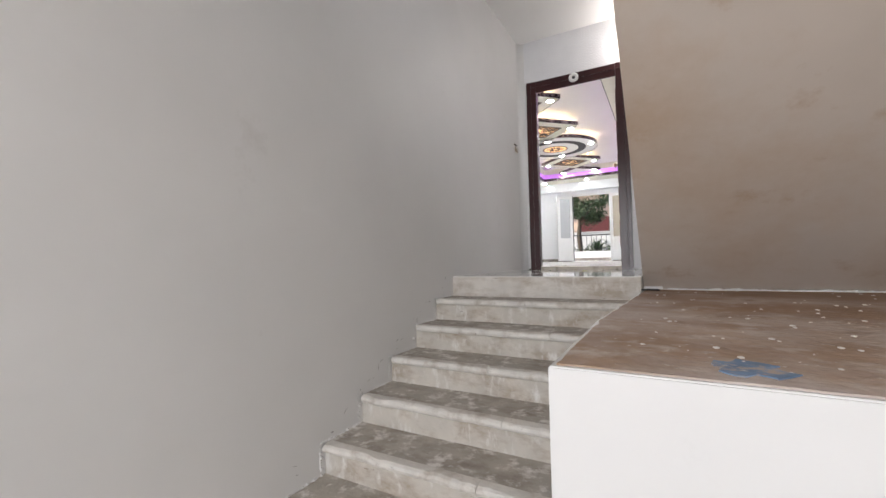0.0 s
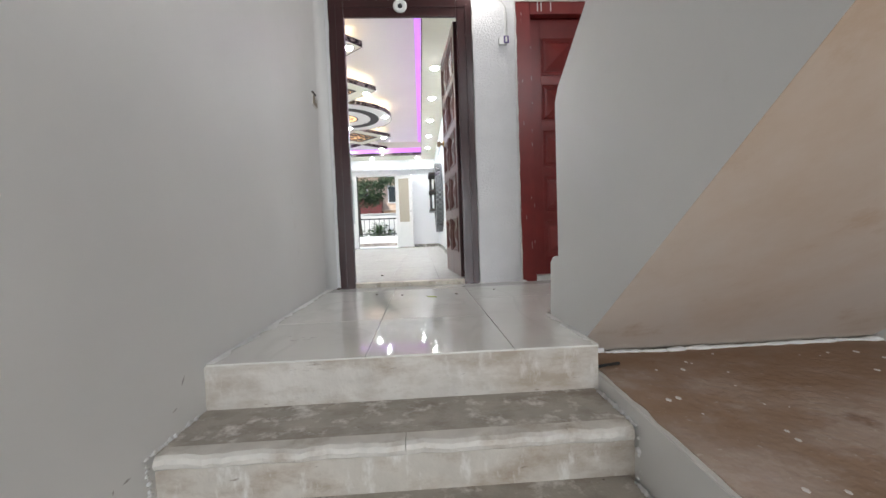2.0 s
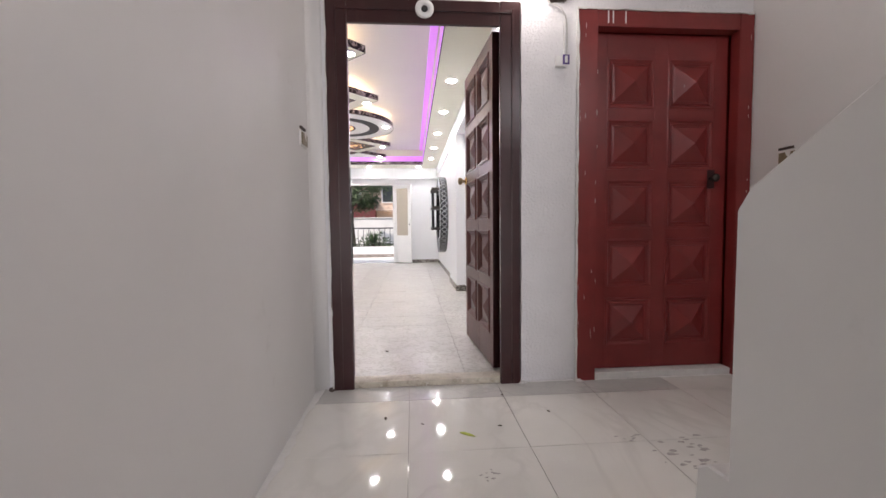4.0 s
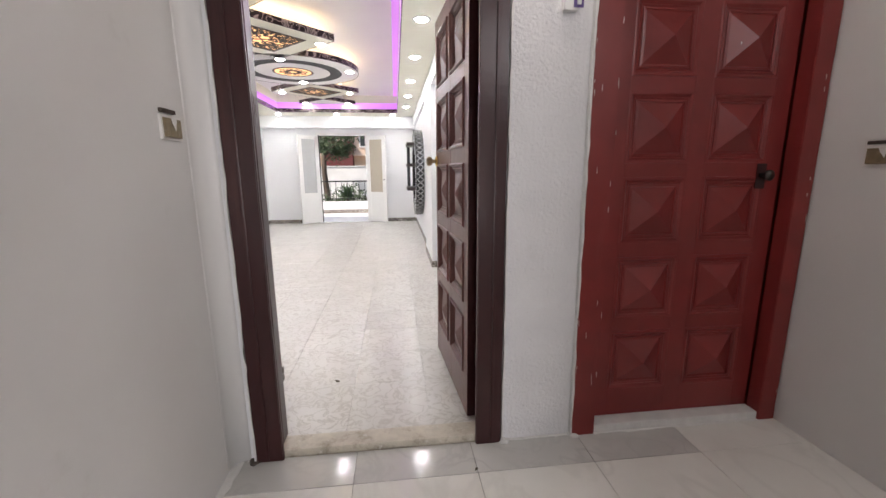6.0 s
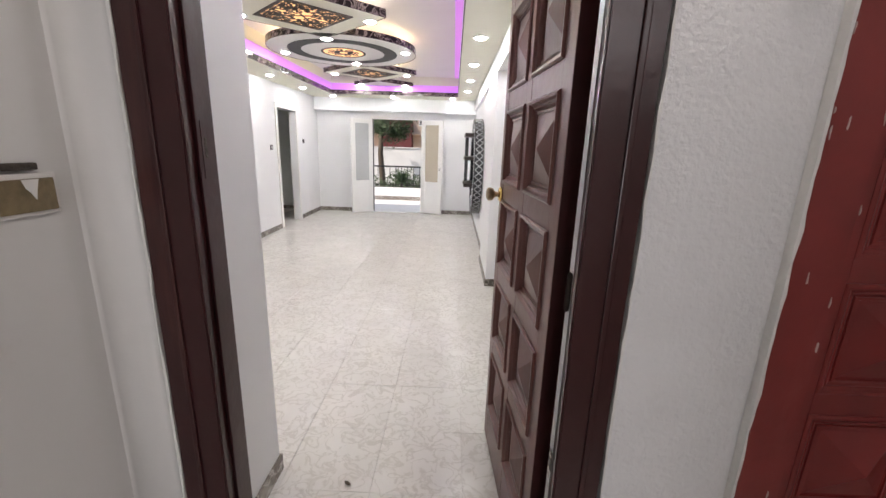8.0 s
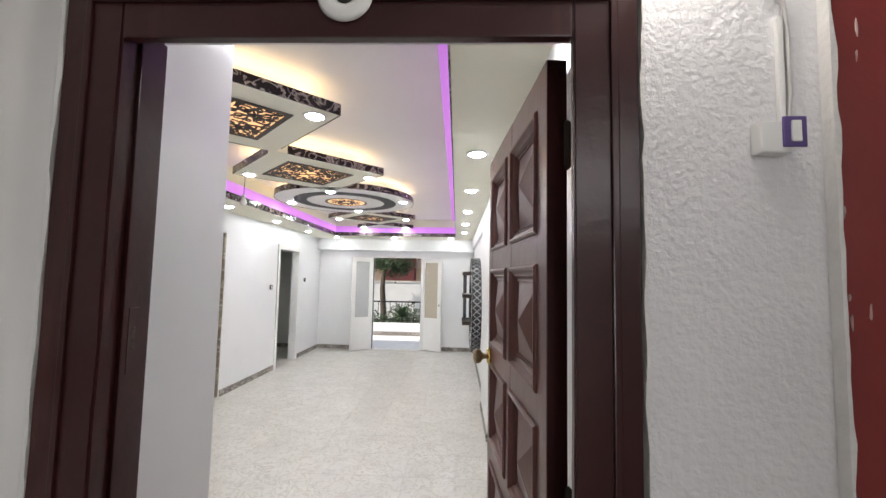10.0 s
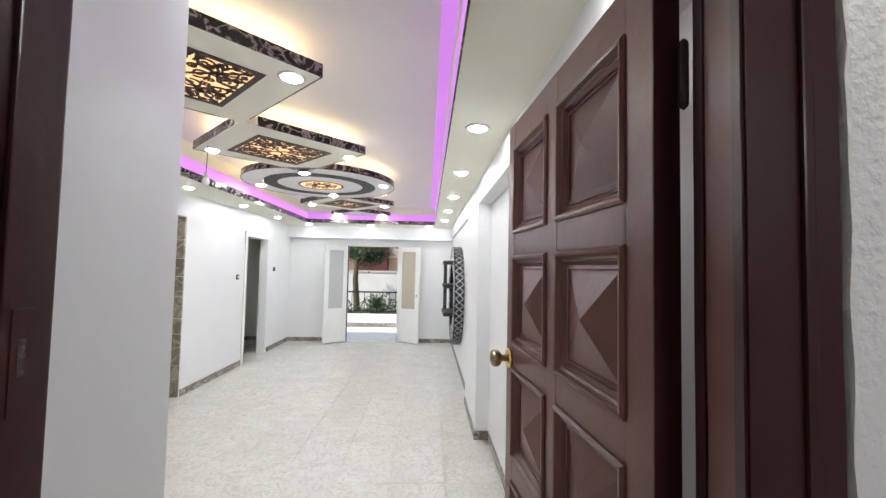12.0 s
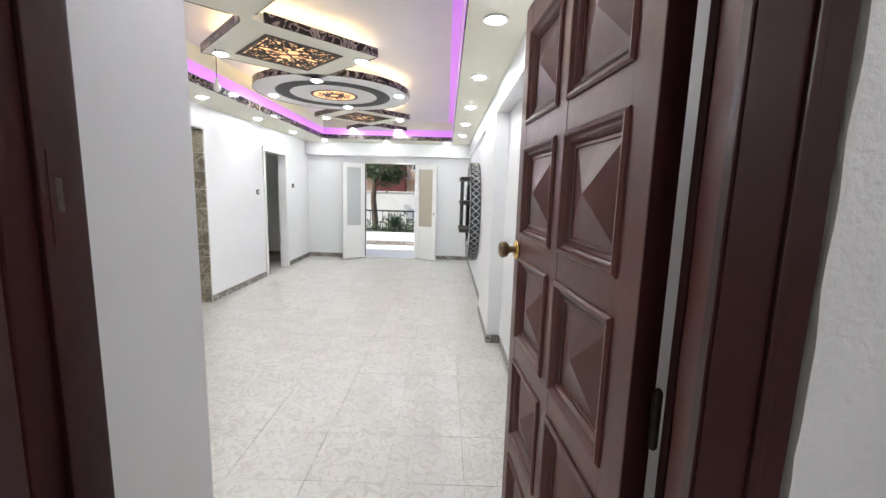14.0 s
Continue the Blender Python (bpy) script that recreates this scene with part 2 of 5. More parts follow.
MOSAIC_DARK = material("black_mirror_mosaic", (0.02, 0.02, 0.022), 0.15, var=0.2, scale=30, spec=0.6)
MOSAIC_LIGHT = material("silver_mosaic", (0.55, 0.56, 0.58), 0.2, 0.6, var=0.2, scale=30)
BLACK_IRON = material("black_iron", (0.02, 0.02, 0.02), 0.45, 0.3, var=0.2, scale=30)
BALCONY_WHITE = material("balcony_paint", (0.8, 0.8, 0.8), 0.6, var=0.04, scale=4)
BALCONY_TILE = material("balcony_floor_tile", (0.80, 0.80, 0.79), 0.3, var=0.05, scale=5)
GROUND = material("street_ground", (0.30, 0.28, 0.25), 0.9, var=0.2, scale=2, second=[((0.2, 0.18, 0.15), 1.0, 0.5, 0.7)])
FACADE = material("far_facade_paint", (0.70, 0.56, 0.44), 0.8, var=0.08, scale=1.5, second=[((0.45, 0.33, 0.25), 1.2, 0.55, 0.75)])
BRICK_RED = material("far_red_shutter", (0.13, 0.03, 0.028), 0.7, var=0.1)
GLASS_DARK = material("dark_window_glass", (0.03, 0.035, 0.04), 0.08, var=0.1)
BARK = material("bark", (0.10, 0.075, 0.055), 0.9, var=0.3, scale=12, bump=0.6, bump_scale=30)
LEAF = material("leaf_green", (0.075, 0.115, 0.05), 0.6, var=0.35, scale=6)
LEAF_PALE = material("palm_leaf_green", (0.07, 0.12, 0.055), 0.5, var=0.3, scale=9)
DRY_LEAF = material("yellow_green_leaf", (0.42, 0.48, 0.06), 0.5, var=0.2, scale=40)
CRUMB = material("dark_crumb", (0.08, 0.06, 0.04), 0.9, var=0.2)
CRUMB_GREY = material("grey_scuff", (0.40, 0.38, 0.36), 0.8, var=0.2, scale=30)
SCRAPE = material("scraped_paint", (0.52, 0.40, 0.37), 0.7, var=0.15, scale=40)
CHIP = material("paint_splash", (0.76, 0.74, 0.72), 0.7, var=0.05)
WHITE_WALL = material("white_yard_wall", (0.80, 0.80, 0.78), 0.7, var=0.06, scale=2)


# ---- mesh helpers ----
def box(bm, x0, x1, y0, y1, z0, z1, bevel=0.0):
    r = bmesh.ops.create_cube(bm, size=1, matrix=Matrix.Translation(((x0 + x1) / 2, (y0 + y1) / 2, (z0 + z1) / 2)) @ Matrix.Diagonal((x1 - x0, y1 - y0, z1 - z0, 1)))
    if bevel:
        es = list({e for v in r["verts"] for e in v.link_edges})
        bmesh.ops.bevel(bm, geom=es, offset=bevel, segments=2, affect="EDGES", profile=0.7)
    return bm


def boxm(*a, bevel=0.0):
    return box(bmesh.new(), *a, bevel=bevel)


def prism(bm, pts, axis, a, b):
    """Extrudes a polygon of 2D points along an axis from a to b."""
    def at(p, c):
        return {"x": (c, p[0], p[1]), "y": (p[0], c, p[1]), "z": (p[0], p[1], c)}[axis]
    lo, hi = [bm.verts.new(at(p, a)) for p in pts], [bm.verts.new(at(p, b)) for p in pts]
    bm.faces.new(lo), bm.faces.new(hi[::-1])
    for i in range(len(pts)):
        j = (i + 1) % len(pts)
        bm.faces.new((lo[i], lo[j], hi[j], hi[i]))
    bmesh.ops.recalc_face_normals(bm, faces=bm.faces)
    return bm


def lathe(bm, prof, m=Matrix(), n=24):
    """Turns a profile of (radius, height) about z."""
    rings = [[bm.verts.new(m @ Vector((r * math.cos(2 * math.pi * k / n), r * math.sin(2 * math.pi * k / n), h))) for k in range(n)] for r, h in prof]
    for a, b in zip(rings, rings[1:]):
        for k in range(n):
            bm.faces.new((a[k], a[(k + 1) % n], b[(k + 1) % n], b[k]))
    closed = prof[0] == prof[-1]
    if prof[0][0] > 1e-4 and not closed:
        bm.faces.new(rings[0][::-1])
    if prof[-1][0] > 1e-4 and not closed:
        bm.faces.new(rings[-1])
    bmesh.ops.remove_doubles(bm, verts=bm.verts, dist=1e-6)
    bmesh.ops.recalc_face_normals(bm, faces=bm.faces)
    return bm


def tube(bm, pts, r, n=8):
    """A round cable or bar along points."""
    pts = [Vector(p) for p in pts]
    rings = []
    for i, p in enumerate(pts):
        d = (pts[min(i + 1, len(pts) - 1)] - pts[max(i - 1, 0)]).normalized()
        s = d.orthogonal().normalized() if i == 0 else (s - d * s.dot(d)).normalized()
        t = d.cross(s)
        rr = r[i] if isinstance(r, (list, tuple)) else r
        rings.append([bm.verts.new(p + rr * (math.cos(2 * math.pi * k / n) * s + math.sin(2 * math.pi * k / n) * t)) for k in range(n)])
    for a, b in zip(rings, rings[1:]):
        for k in range(n):
            bm.faces.new((a[k], a[(k + 1) % n], b[(k + 1) % n], b[k]))
    bm.faces.new(rings[0][::-1]), bm.faces.new(rings[-1])
    bmesh.ops.recalc_face_normals(bm, faces=bm.faces)
    return bm


def ribbon(bm, pts, w, z0, z1):
    """A flat cut strip of width w along 2D points, between two heights."""
    pts = [Vector((p[0], p[1])) for p in pts]
    rows = []
    for i, p in enumerate(pts):
        d = (pts[min(i + 1, len(pts) - 1)] - pts[max(i - 1, 0)]).normalized()
        nrm = Vector((-d.y, d.x)) * w / 2
        rows.append([bm.verts.new((*(p + nrm), z0)), bm.verts.new((*(p - nrm), z0)), bm.verts.new((*(p - nrm), z1)), bm.verts.new((*(p + nrm), z1))])
    for a, b in zip(rows, rows[1:]):
        for k in range(4):
            bm.faces.new((a[k], a[(k + 1) % 4], b[(k + 1) % 4], b[k]))
    bm.faces.new(rows[0][::-1]), bm.faces.new(rows[-1])
    return bm


def mesh_of(name, bm, mat, smooth=False):
    me = bpy.data.meshes.new(name)
    bm.normal_update()
    bm.to_mesh(me)
    bm.free()
    if smooth:
        for p in me.polygons:
            p.use_smooth = True
    me.materials.append(mat)
    return me


def part(name, bm, mat, parent, label="", smooth=False, m=None):
    ob = new(name, mesh_of(name, bm, mat, smooth))
    ob.parent = parent
    if m is not None:
        ob.matrix_basis = m
    return tagged(ob, label) if label else ob


def single(name, bm, mat, label, category, group="", smooth=False, m=None):
    ob = new(name, mesh_of(name, bm, mat, smooth))
    if m is not None:
        ob.matrix_basis = m
    return tagged(ob, label, category, group)


def thing(name, label, category, m=None, group=""):
    ob = new(name)
    ob.empty_display_size = 0.1
    if m is not None:
        ob.matrix_basis = m
    return tagged(ob, label, category, group)


def setting(name, bm, mat, label, category="wall", smooth=False):
    return tagged(new(name, mesh_of(name, bm, mat, smooth)), label, category, kind="structure")


# ---- plan (metres) ----
LAND = -0.03                      # landing level; the hall floor is 0
XL, XP, XR = -0.68, 0.74, 2.08    # stair's left wall, stringer and parapet face, stair's right wall
DOOR_L, DOOR_R, DOOR_H = -0.50, 0.49, 2.15
RED_L, RED_R, RED_H = 1.06, 1.98, 2.17
STAIR_TOP = 2.82                  # stairwell ceiling
HALL_L, HALL_R, HALL_FAR = -2.98, 0.615, 8.55
SOFFIT, CEIL, PANEL = 2.53, 2.89, 2.70
COVE = (-2.38, 0.185, 0.55, 7.72)   # x0 x1 y0 y1 of the raised ceiling
STEP_Y, GOING, RISE, STEPS = -1.905, 0.293, 0.157, 9
LOW = LAND - RISE * STEPS         # lower landing
LEDGE, LEDGE_Y = -0.13, -4.02
BACK = -9.0

# ---- stairwell structure ----
b = bmesh.new()
box(b, XL - 0.2, XL, -4.57, 0, LOW - 0.2, STAIR_TOP)
setting("wall_stair_left", b, STAIR_PAINT, "off-white painted plaster wall beside the stairs")
setting("wall_stair_left_lower", boxm(XL - 0.2, XL - 0.03, BACK, -4.57, LOW - 0.2, STAIR_TOP), STAIR_PAINT, "white painted wall of the lower landing")
b = bmesh.new()
box(b, XL - 0.2, -0.556, 0, 0.2, LAND - 0.2, STAIR_TOP)
box(b, DOOR_R + 0.065, RED_L - 0.075, 0, 0.11, LAND - 0.2, STAIR_TOP)
box(b, RED_R + 0.075, XR + 0.2, 0, 0.2, LAND - 0.2, STAIR_TOP)
box(b, -0.556, DOOR_R + 0.065, 0, 0.2, DOOR_H + 0.12, STAIR_TOP)
box(b, RED_L - 0.075, RED_R + 0.075, 0, 0.2, RED_H + 0.08, STAIR_TOP)
setting("wall_landing_front", b, ROUGH_PLASTER, "rough white plaster wall round the two doors")
arc = [(XL + 0.075 - 0.075 * math.cos(a), -0.075 + 0.075 * math.sin(a)) for a in np.linspace(0, math.pi / 2, 9)]
setting("wall_corner_fillet", prism(bmesh.new(), [(XL - 0.01, 0.01), (XL - 0.01, -0.075)] + arc + [(XL + 0.075, 0.01)], "z", LAND, STAIR_TOP), STAIR_PAINT, "softly rounded plaster corner beside the entrance", smooth=True)
setting("wall_stair_right", boxm(XR, XR + 0.2, BACK, 0, LOW - 0.2, STAIR_TOP), STAIR_PAINT, "off-white painted plaster wall of the stairwell")
b = bmesh.new()
box(b, XL - 0.2, -0.5, BACK - 0.2, BACK, LOW - 0.2, STAIR_TOP)
box(b, 1.7, XR + 0.2, BACK - 0.2, BACK, LOW - 0.2, STAIR_TOP)
box(b, -0.5, 1.7, BACK - 0.2, BACK, LOW - 0.2, -0.05)
box(b, -0.5, 1.7, BACK - 0.2, BACK, 1.85, STAIR_TOP)
setting("wall_stair_back", b, STAIR_PAINT, "off-white stair wall with a window opening")
setting("ceiling_stair", boxm(XL - 0.2, XR + 0.2, BACK, 0, STAIR_TOP, STAIR_TOP + 0.15), CEIL_PAINT, "white stairwell ceiling", "ceiling")
setting("floor_lower_landing", boxm(XL - 0.1, XR, BACK, STEP_Y - GOING * (STEPS - 1) + 0.02, LOW - 0.15, LOW), CONCRETE, "worn stone lower landing floor", "floor")

# ledge under the upper flight; the stair narrows a little downwards
def stringer(y): return XP - 0.09 * min(1.0, max(0.0, (-1.8 - y) / 1.5))


b = bmesh.new()
prism(b, [(stringer(y), y) for y in (LEDGE_Y, -3.3, -2.4, -1.8, -1.70)] + [(XR, -1.70), (XR, LEDGE_Y)], "z", LOW, LEDGE - 0.004)
bmesh.ops.bevel(b, geom=[e for e in b.edges], offset=0.004, segments=2, affect="EDGES")
setting("ledge_wall", b, STAIR_PAINT, "white painted block beside the stairs", "ledge")
b = bmesh.new()
edge = [(stringer(y) + 0.016 + 0.012 * noise.noise(Vector((y * 11, 0, 0))), y) for y in np.linspace(LEDGE_Y + 0.014, -1.69, 60)]
front = [(x, LEDGE_Y + 0.014 + 0.010 * noise.noise(Vector((x * 13, 5, 0)))) for x in np.linspace(XR - 0.002, edge[0][0] + 0.02, 40)]
prism(b, edge + [(XR - 0.002, -1.69)] + front, "z", LEDGE - 0.0038, LEDGE)
setting("ledge_top", b, DIRT, "brown dirty concrete ledge top with plaster splashes", "ledge")

# upper flight: stringer, parapet and soffit
NOSE, UP_RISE, UP_GO = -1.35, 0.20, 0.27
SLOPE = 0.76
def soffit_z(y): return LEDGE + 0.02 + SLOPE * (-1.70 - y)
pts = [(NOSE, LAND), (NOSE - 0.012, LAND + 0.15), (NOSE - 0.02, LAND + 0.27), (NOSE - 0.06, LAND + 0.30), (-1.485, LAND + 0.305), (-1.49, 0.99), (-1.53, 1.045), (-2.0, 1.335), (-4.4, 1.335 + 2.4 * SLOPE), (-4.4, soffit_z(-4.4) + 0.0015), (-1.70, LEDGE + 0.0215), (-1.70, LAND - 0.15), (NOSE, LAND - 0.15)]
b = prism(bmesh.new(), pts, "x", XP, XP + 0.12)
low = [e for e in b.edges if all(v.co.x < XP + 0.01 and v.co.y < -1.69 and v.co.z < soffit_z(v.co.y) + 0.03 for v in e.verts) and abs(e.verts[0].co.y - e.verts[1].co.y) > 1]
bmesh.ops.bevel(b, geom=[e for e in b.edges if e not in low], offset=0.006, segments=1, affect="EDGES")
setting("parapet_upper_flight", b, STAIR_PAINT, "white plastered parapet of the upper stair flight", "parapet")
pts = [(-1.665, soffit_z(-1.665)), (-4.4, soffit_z(-4.4)), (-4.4, soffit_z(-4.4) + 0.010), (-1.665, soffit_z(-1.665) + 0.010)]
setting("soffit_upper_flight", prism(bmesh.new(), pts, "x", XP + 0.0005, XR), SOFFIT_BOUNCE, "sloping underside of the upper flight", "soffit")
upper = thing("upper_stairs", "plastered upper stair flight behind the parapet", "stairs")
for k in range(9):
    y = NOSE - UP_GO * k - (0.06 if k else 0)
    z = LAND + UP_RISE * (k + 1) - 0.045
    part("tread", boxm(XP + 0.122, XR, y - 0.34, y + 0.02, z - 0.035, z, bevel=0.006), NOSING, upper)
    part("riser", boxm(XP + 0.122, XR, y - 0.03, y, z - UP_RISE, z - 0.036), RISER, upper)
setting("upper_half_landing", boxm(XL, XR, BACK, -4.4, soffit_z(-4.4), soffit_z(-4.4) + 0.15), SOFFIT_BOUNCE, "underside of the half landing above", "slab")

# lower flight
random.seed(4)
stairs = thing("stairs", "worn stone stairs with rounded nosings and dirty treads", "stairs")
for k in range(STEPS):
    y, z = STEP_Y - GOING * k, LAND - RISE * k
    SX0, SX1 = XL, stringer(y)
    # riser
    part("riser", boxm(SX0, SX1, y - (0.0 if k else 0.012), y + 0.04, z - RISE - 0.02, z - (0.04 if k else 0.006)), RISER if k else TOP_RISER, stairs)
    if k:
        b = bmesh.new()
        box(b, SX0, SX1, y + 0.005, y + GOING + 0.02, z - 0.045, z - 0.003)
        part("tread", b, CONCRETE, stairs)
    # rounded, slightly chipped nosing, in two lengths
    if not k:
        continue
    cut = SX0 + (SX1 - SX0) * (0.45 + 0.25 * random.random())
    for x0, x1 in ((SX0 + 0.015, cut - 0.0015), (cut + 0.0015, SX1 - 0.012)):
        b = bmesh.new()
        n = 26
        prof = [(0.02, -0.042), (-0.018, -0.042), (-0.028, -0.034), (-0.031, -0.022), (-0.027, -0.009), (-0.016, -0.001), (0.0, 0.0), (0.03, 0.0)]
        rows = []
        for i in range(n + 1):
            x = x0 + (x1 - x0) * i / n
            j = 0.007 * noise.noise(Vector((x * 9, k * 3.1, 0))) + 0.006 * noise.noise(Vector((x * 31, k * 5.7, 2)))
            rows.append([b.verts.new((x, y + p + (j if p < 0.01 else 0), z + h + (0.6 * j if h > -0.03 and p < 0.02 else 0))) for p, h in prof])
        for r0, r1 in zip(rows, rows[1:]):
            for i in range(len(prof) - 1):
                b.faces.new((r0[i], r0[i + 1], r1[i + 1], r1[i]))
            b.faces.new((r0[-1], r0[0], r1[0], r1[-1]))
        b.faces.new(rows[0]), b.faces.new(rows[-1][::-1])
        bmesh.ops.recalc_face_normals(b, faces=b.faces)
        part("nosing", b, NOSING, stairs, smooth=False)
    # uneven plaster where each step meets the wall and the ledge
    for sx, sgn in ((SX0, 1), (SX1, -1)):
        b = bmesh.new()
        for q in range(90):
            f = q / 89
            along = f < 0.4
            if along and q % 3:
                continue
            py = y - 0.03 if along else y - 0.03 + (GOING - 0.02) * (f - 0.4) / 0.6
            pz = z - RISE + (RISE - 0.01) * f / 0.4 if along else z
            r = 0.003 + 0.007 * abs(noise.noise(Vector((q * 0.37, k * 2.3, sgn))))
            bmesh.ops.create_icosphere(b, subdivisions=1, radius=r, matrix=Matrix.Translation((sx + sgn * random.uniform(-0.004, 0.004), py + random.uniform(-0.008, 0.008), pz)) @ Matrix.Diagonal((random.uniform(0.5, 1.6), random.uniform(1.2, 2.4), random.uniform(0.7, 1.9), 1)))
        part("edge_plaster", b, STAIR_PAINT, stairs, smooth=True)

# landing bed; its tiles come last in the file
b = prism(bmesh.new(), [(XL, STEP_Y + 0.041), (XP, STEP_Y + 0.041), (XP, -1.60), (XR, -1.60), (XR, 0.0), (XL, 0.0)], "z", LAND - 0.12, LAND - 0.008)
landing = setting("floor_landing", b, GROUT, "polished cream marble landing floor", "floor")

# ---- hall structure ----
hall_floor = setting("floor_hall", box(boxm(-5.0, 0.9, 0.2, HALL_FAR + 0.3, -0.15, -0.006), -0.55, 0.655, 0.1125, 0.199, -0.15, -0.006), HALL_GROUT, "pale mottled tile floor of the hall", "floor")
b = bmesh.new()
box(b, HALL_L - 1.9, -0.645, 0.50, 0.685, -0.15, CEIL + 0.1)
box(b, -0.90, -0.645, 0.2, 0.50, -0.15, CEIL + 0.1)
setting("wall_hall_near", b, HALL_PAINT, "white wall stub inside the entrance")
b = bmesh.new()
box(b, 0.695, 0.9, 0.112, HALL_FAR, -0.15, CEIL + 0.1)
box(b, HALL_R, 0.695, 4.60, HALL_FAR, -0.15, 2.32)
box(b, 0.565, 0.695, 3.51, 4.60, -0.15, 2.32)
box(b, 0.565, 0.695, 0.2, HALL_FAR, 2.32, CEIL + 0.1)
setting("wall_hall_right", b, HALL_PAINT, "white wall with a shallow pillar and beam")
b = bmesh.new()
box(b, HALL_L - 0.2, HALL_L, 4.69, 6.39, -0.15, CEIL + 0.1)
box(b, HALL_L - 0.12, HALL_L, 7.24, HALL_FAR, -0.15, CEIL + 0.1)
box(b, HALL_L - 0.2, HALL_L, 6.39, 7.24, 2.13, CEIL + 0.1)
box(b, HALL_L - 0.2, HALL_L, 0.685, 4.69, 2.24, CEIL + 0.1)
setting("wall_hall_left", b, HALL_PAINT, "white wall with a doorway and a wide opening")
OX0, OX1, OH = -1.72, -0.605, 2.11
b = bmesh.new()
box(b, HALL_L - 0.2, OX0 - 0.05, HALL_FAR, HALL_FAR + 0.2, -0.15, CEIL + 0.1)
box(b, OX1 + 0.05, 0.9, HALL_FAR, HALL_FAR + 0.2, -0.15, CEIL + 0.1)
box(b, OX0 - 0.05, OX1 + 0.05, HALL_FAR, HALL_FAR + 0.2, OH + 0.05, CEIL + 0.1)
box(b, HALL_L, HALL_R, HALL_FAR - 0.18, HALL_FAR, 2.26, CEIL + 0.1)
setting("wall_hall_far", b, HALL_PAINT, "white far wall with a beam over the balcony doors")
# kitchen beyond the wide opening, and the dim room beyond the doorway
b = bmesh.new()
box(b, -5.2, -5.0, 0.2, 6.3, 1.50, CEIL)
box(b, -5.0, HALL_L - 0.2, 6.1, 6.3, 1.50, CEIL)
setting("wall_side_room", b, HALL_PAINT, "white wall of the room beside the hall")
b = bmesh.new()
box(b, -5.2, -5.0, 0.2, 6.3, -0.15, 1.50)
box(b, -5.0, HALL_L - 0.2, 6.1, 6.3, -0.15, 1.50)
setting("wall_side_room_tiles", b, CREAM, "cream tiled lower wall of the side room")
b = bmesh.new()
box(b, -5.0, -4.9, 6.3, HALL_FAR + 0.2, -0.15, CEIL)
box(b, -5.0, HALL_L - 0.2, HALL_FAR, HALL_FAR + 0.2, -0.15, CEIL)
setting("wall_back_room", b, GREY_ROOM, "grey-looking wall of the unlit back room")

# ---- hall ceiling ----
x0, x1, y0, y1 = COVE
setting("ceiling_hall", boxm(-5.2, 0.9, 0.2, HALL_FAR + 0.2, CEIL, CEIL + 0.12), CEIL_PAINT, "white raised hall ceiling with light coves", "ceiling")
b = bmesh.new()
box(b, x1, 0.565, 0.2, HALL_FAR - 0.18, SOFFIT, SOFFIT + 0.018)
box(b, HALL_L, x0, 0.685, HALL_FAR - 0.18, SOFFIT, SOFFIT + 0.018)
box(b, x0, x1, y1, HALL_FAR - 0.18, SOFFIT, SOFFIT + 0.018)
box(b, x0, x1, 0.2, y0, SOFFIT, SOFFIT + 0.018)
box(b, x1 + 0.14, x1 + 0.17, y0 - 0.14, y1 + 0.14, SOFFIT + 0.0182, CEIL)
box(b, x0 - 0.17, x0 - 0.14, y0 - 0.14, y1 + 0.14, SOFFIT + 0.0182, CEIL)
box(b, x0 - 0.14, x1 + 0.14, y1 + 0.14, y1 + 0.17, SOFFIT + 0.0182, CEIL)
box(b, x0 - 0.14, x1 + 0.14, y0 - 0.17, y0 - 0.14, SOFFIT + 0.0182, CEIL)
box(b, x0 - 0.016, x0 - 0.004, y0, y1, SOFFIT + 0.2005, CEIL)
box(b, x0 + 0.001, x1 - 0.001, y1 + 0.004, y1 + 0.016, SOFFIT + 0.2005, CEIL)
box(b, x1 + 0.004, x1 + 0.016, y0, y1, SOFFIT + 0.2005, CEIL)
setting("ceiling_border", b, BORDER_PAINT, "dropped white ceiling border with a light cove", "ceiling")
trim = thing("cove_trim", "black veined marble-look strip edging the ceiling cove", "trim")
trim["kind"] = "structure"
part("trim_strip", boxm(x0 - 0.012, x0 + 0.003, y0, y1, SOFFIT - 0.004, SOFFIT + 0.075), EDGE_MARBLE, trim)
part("trim_strip", boxm(x1 - 0.003, x1 + 0.006, y0, y1, SOFFIT - 0.002, SOFFIT + 0.004), EDGE_MARBLE, trim)
part("trim_strip", boxm(x0 + 0.004, x1 - 0.004, y1 - 0.003, y1 + 0.012, SOFFIT - 0.004, SOFFIT + 0.075), EDGE_MARBLE, trim)
# hidden LEDs' purple glow on cove sides and ceiling edge, built as emissive bands
glow_bands = thing("cove_glow_band", "purple glow of hidden LEDs round the raised ceiling, made as emissive bands", "led strip")
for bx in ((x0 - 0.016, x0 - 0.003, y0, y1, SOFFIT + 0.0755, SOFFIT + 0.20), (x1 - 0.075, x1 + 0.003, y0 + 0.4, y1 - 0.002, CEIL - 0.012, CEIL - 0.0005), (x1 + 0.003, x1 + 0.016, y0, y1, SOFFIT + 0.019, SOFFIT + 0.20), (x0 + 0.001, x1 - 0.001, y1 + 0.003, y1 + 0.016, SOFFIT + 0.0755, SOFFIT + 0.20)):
    part("strip", boxm(*bx), PURPLE_BAND, glow_bands)


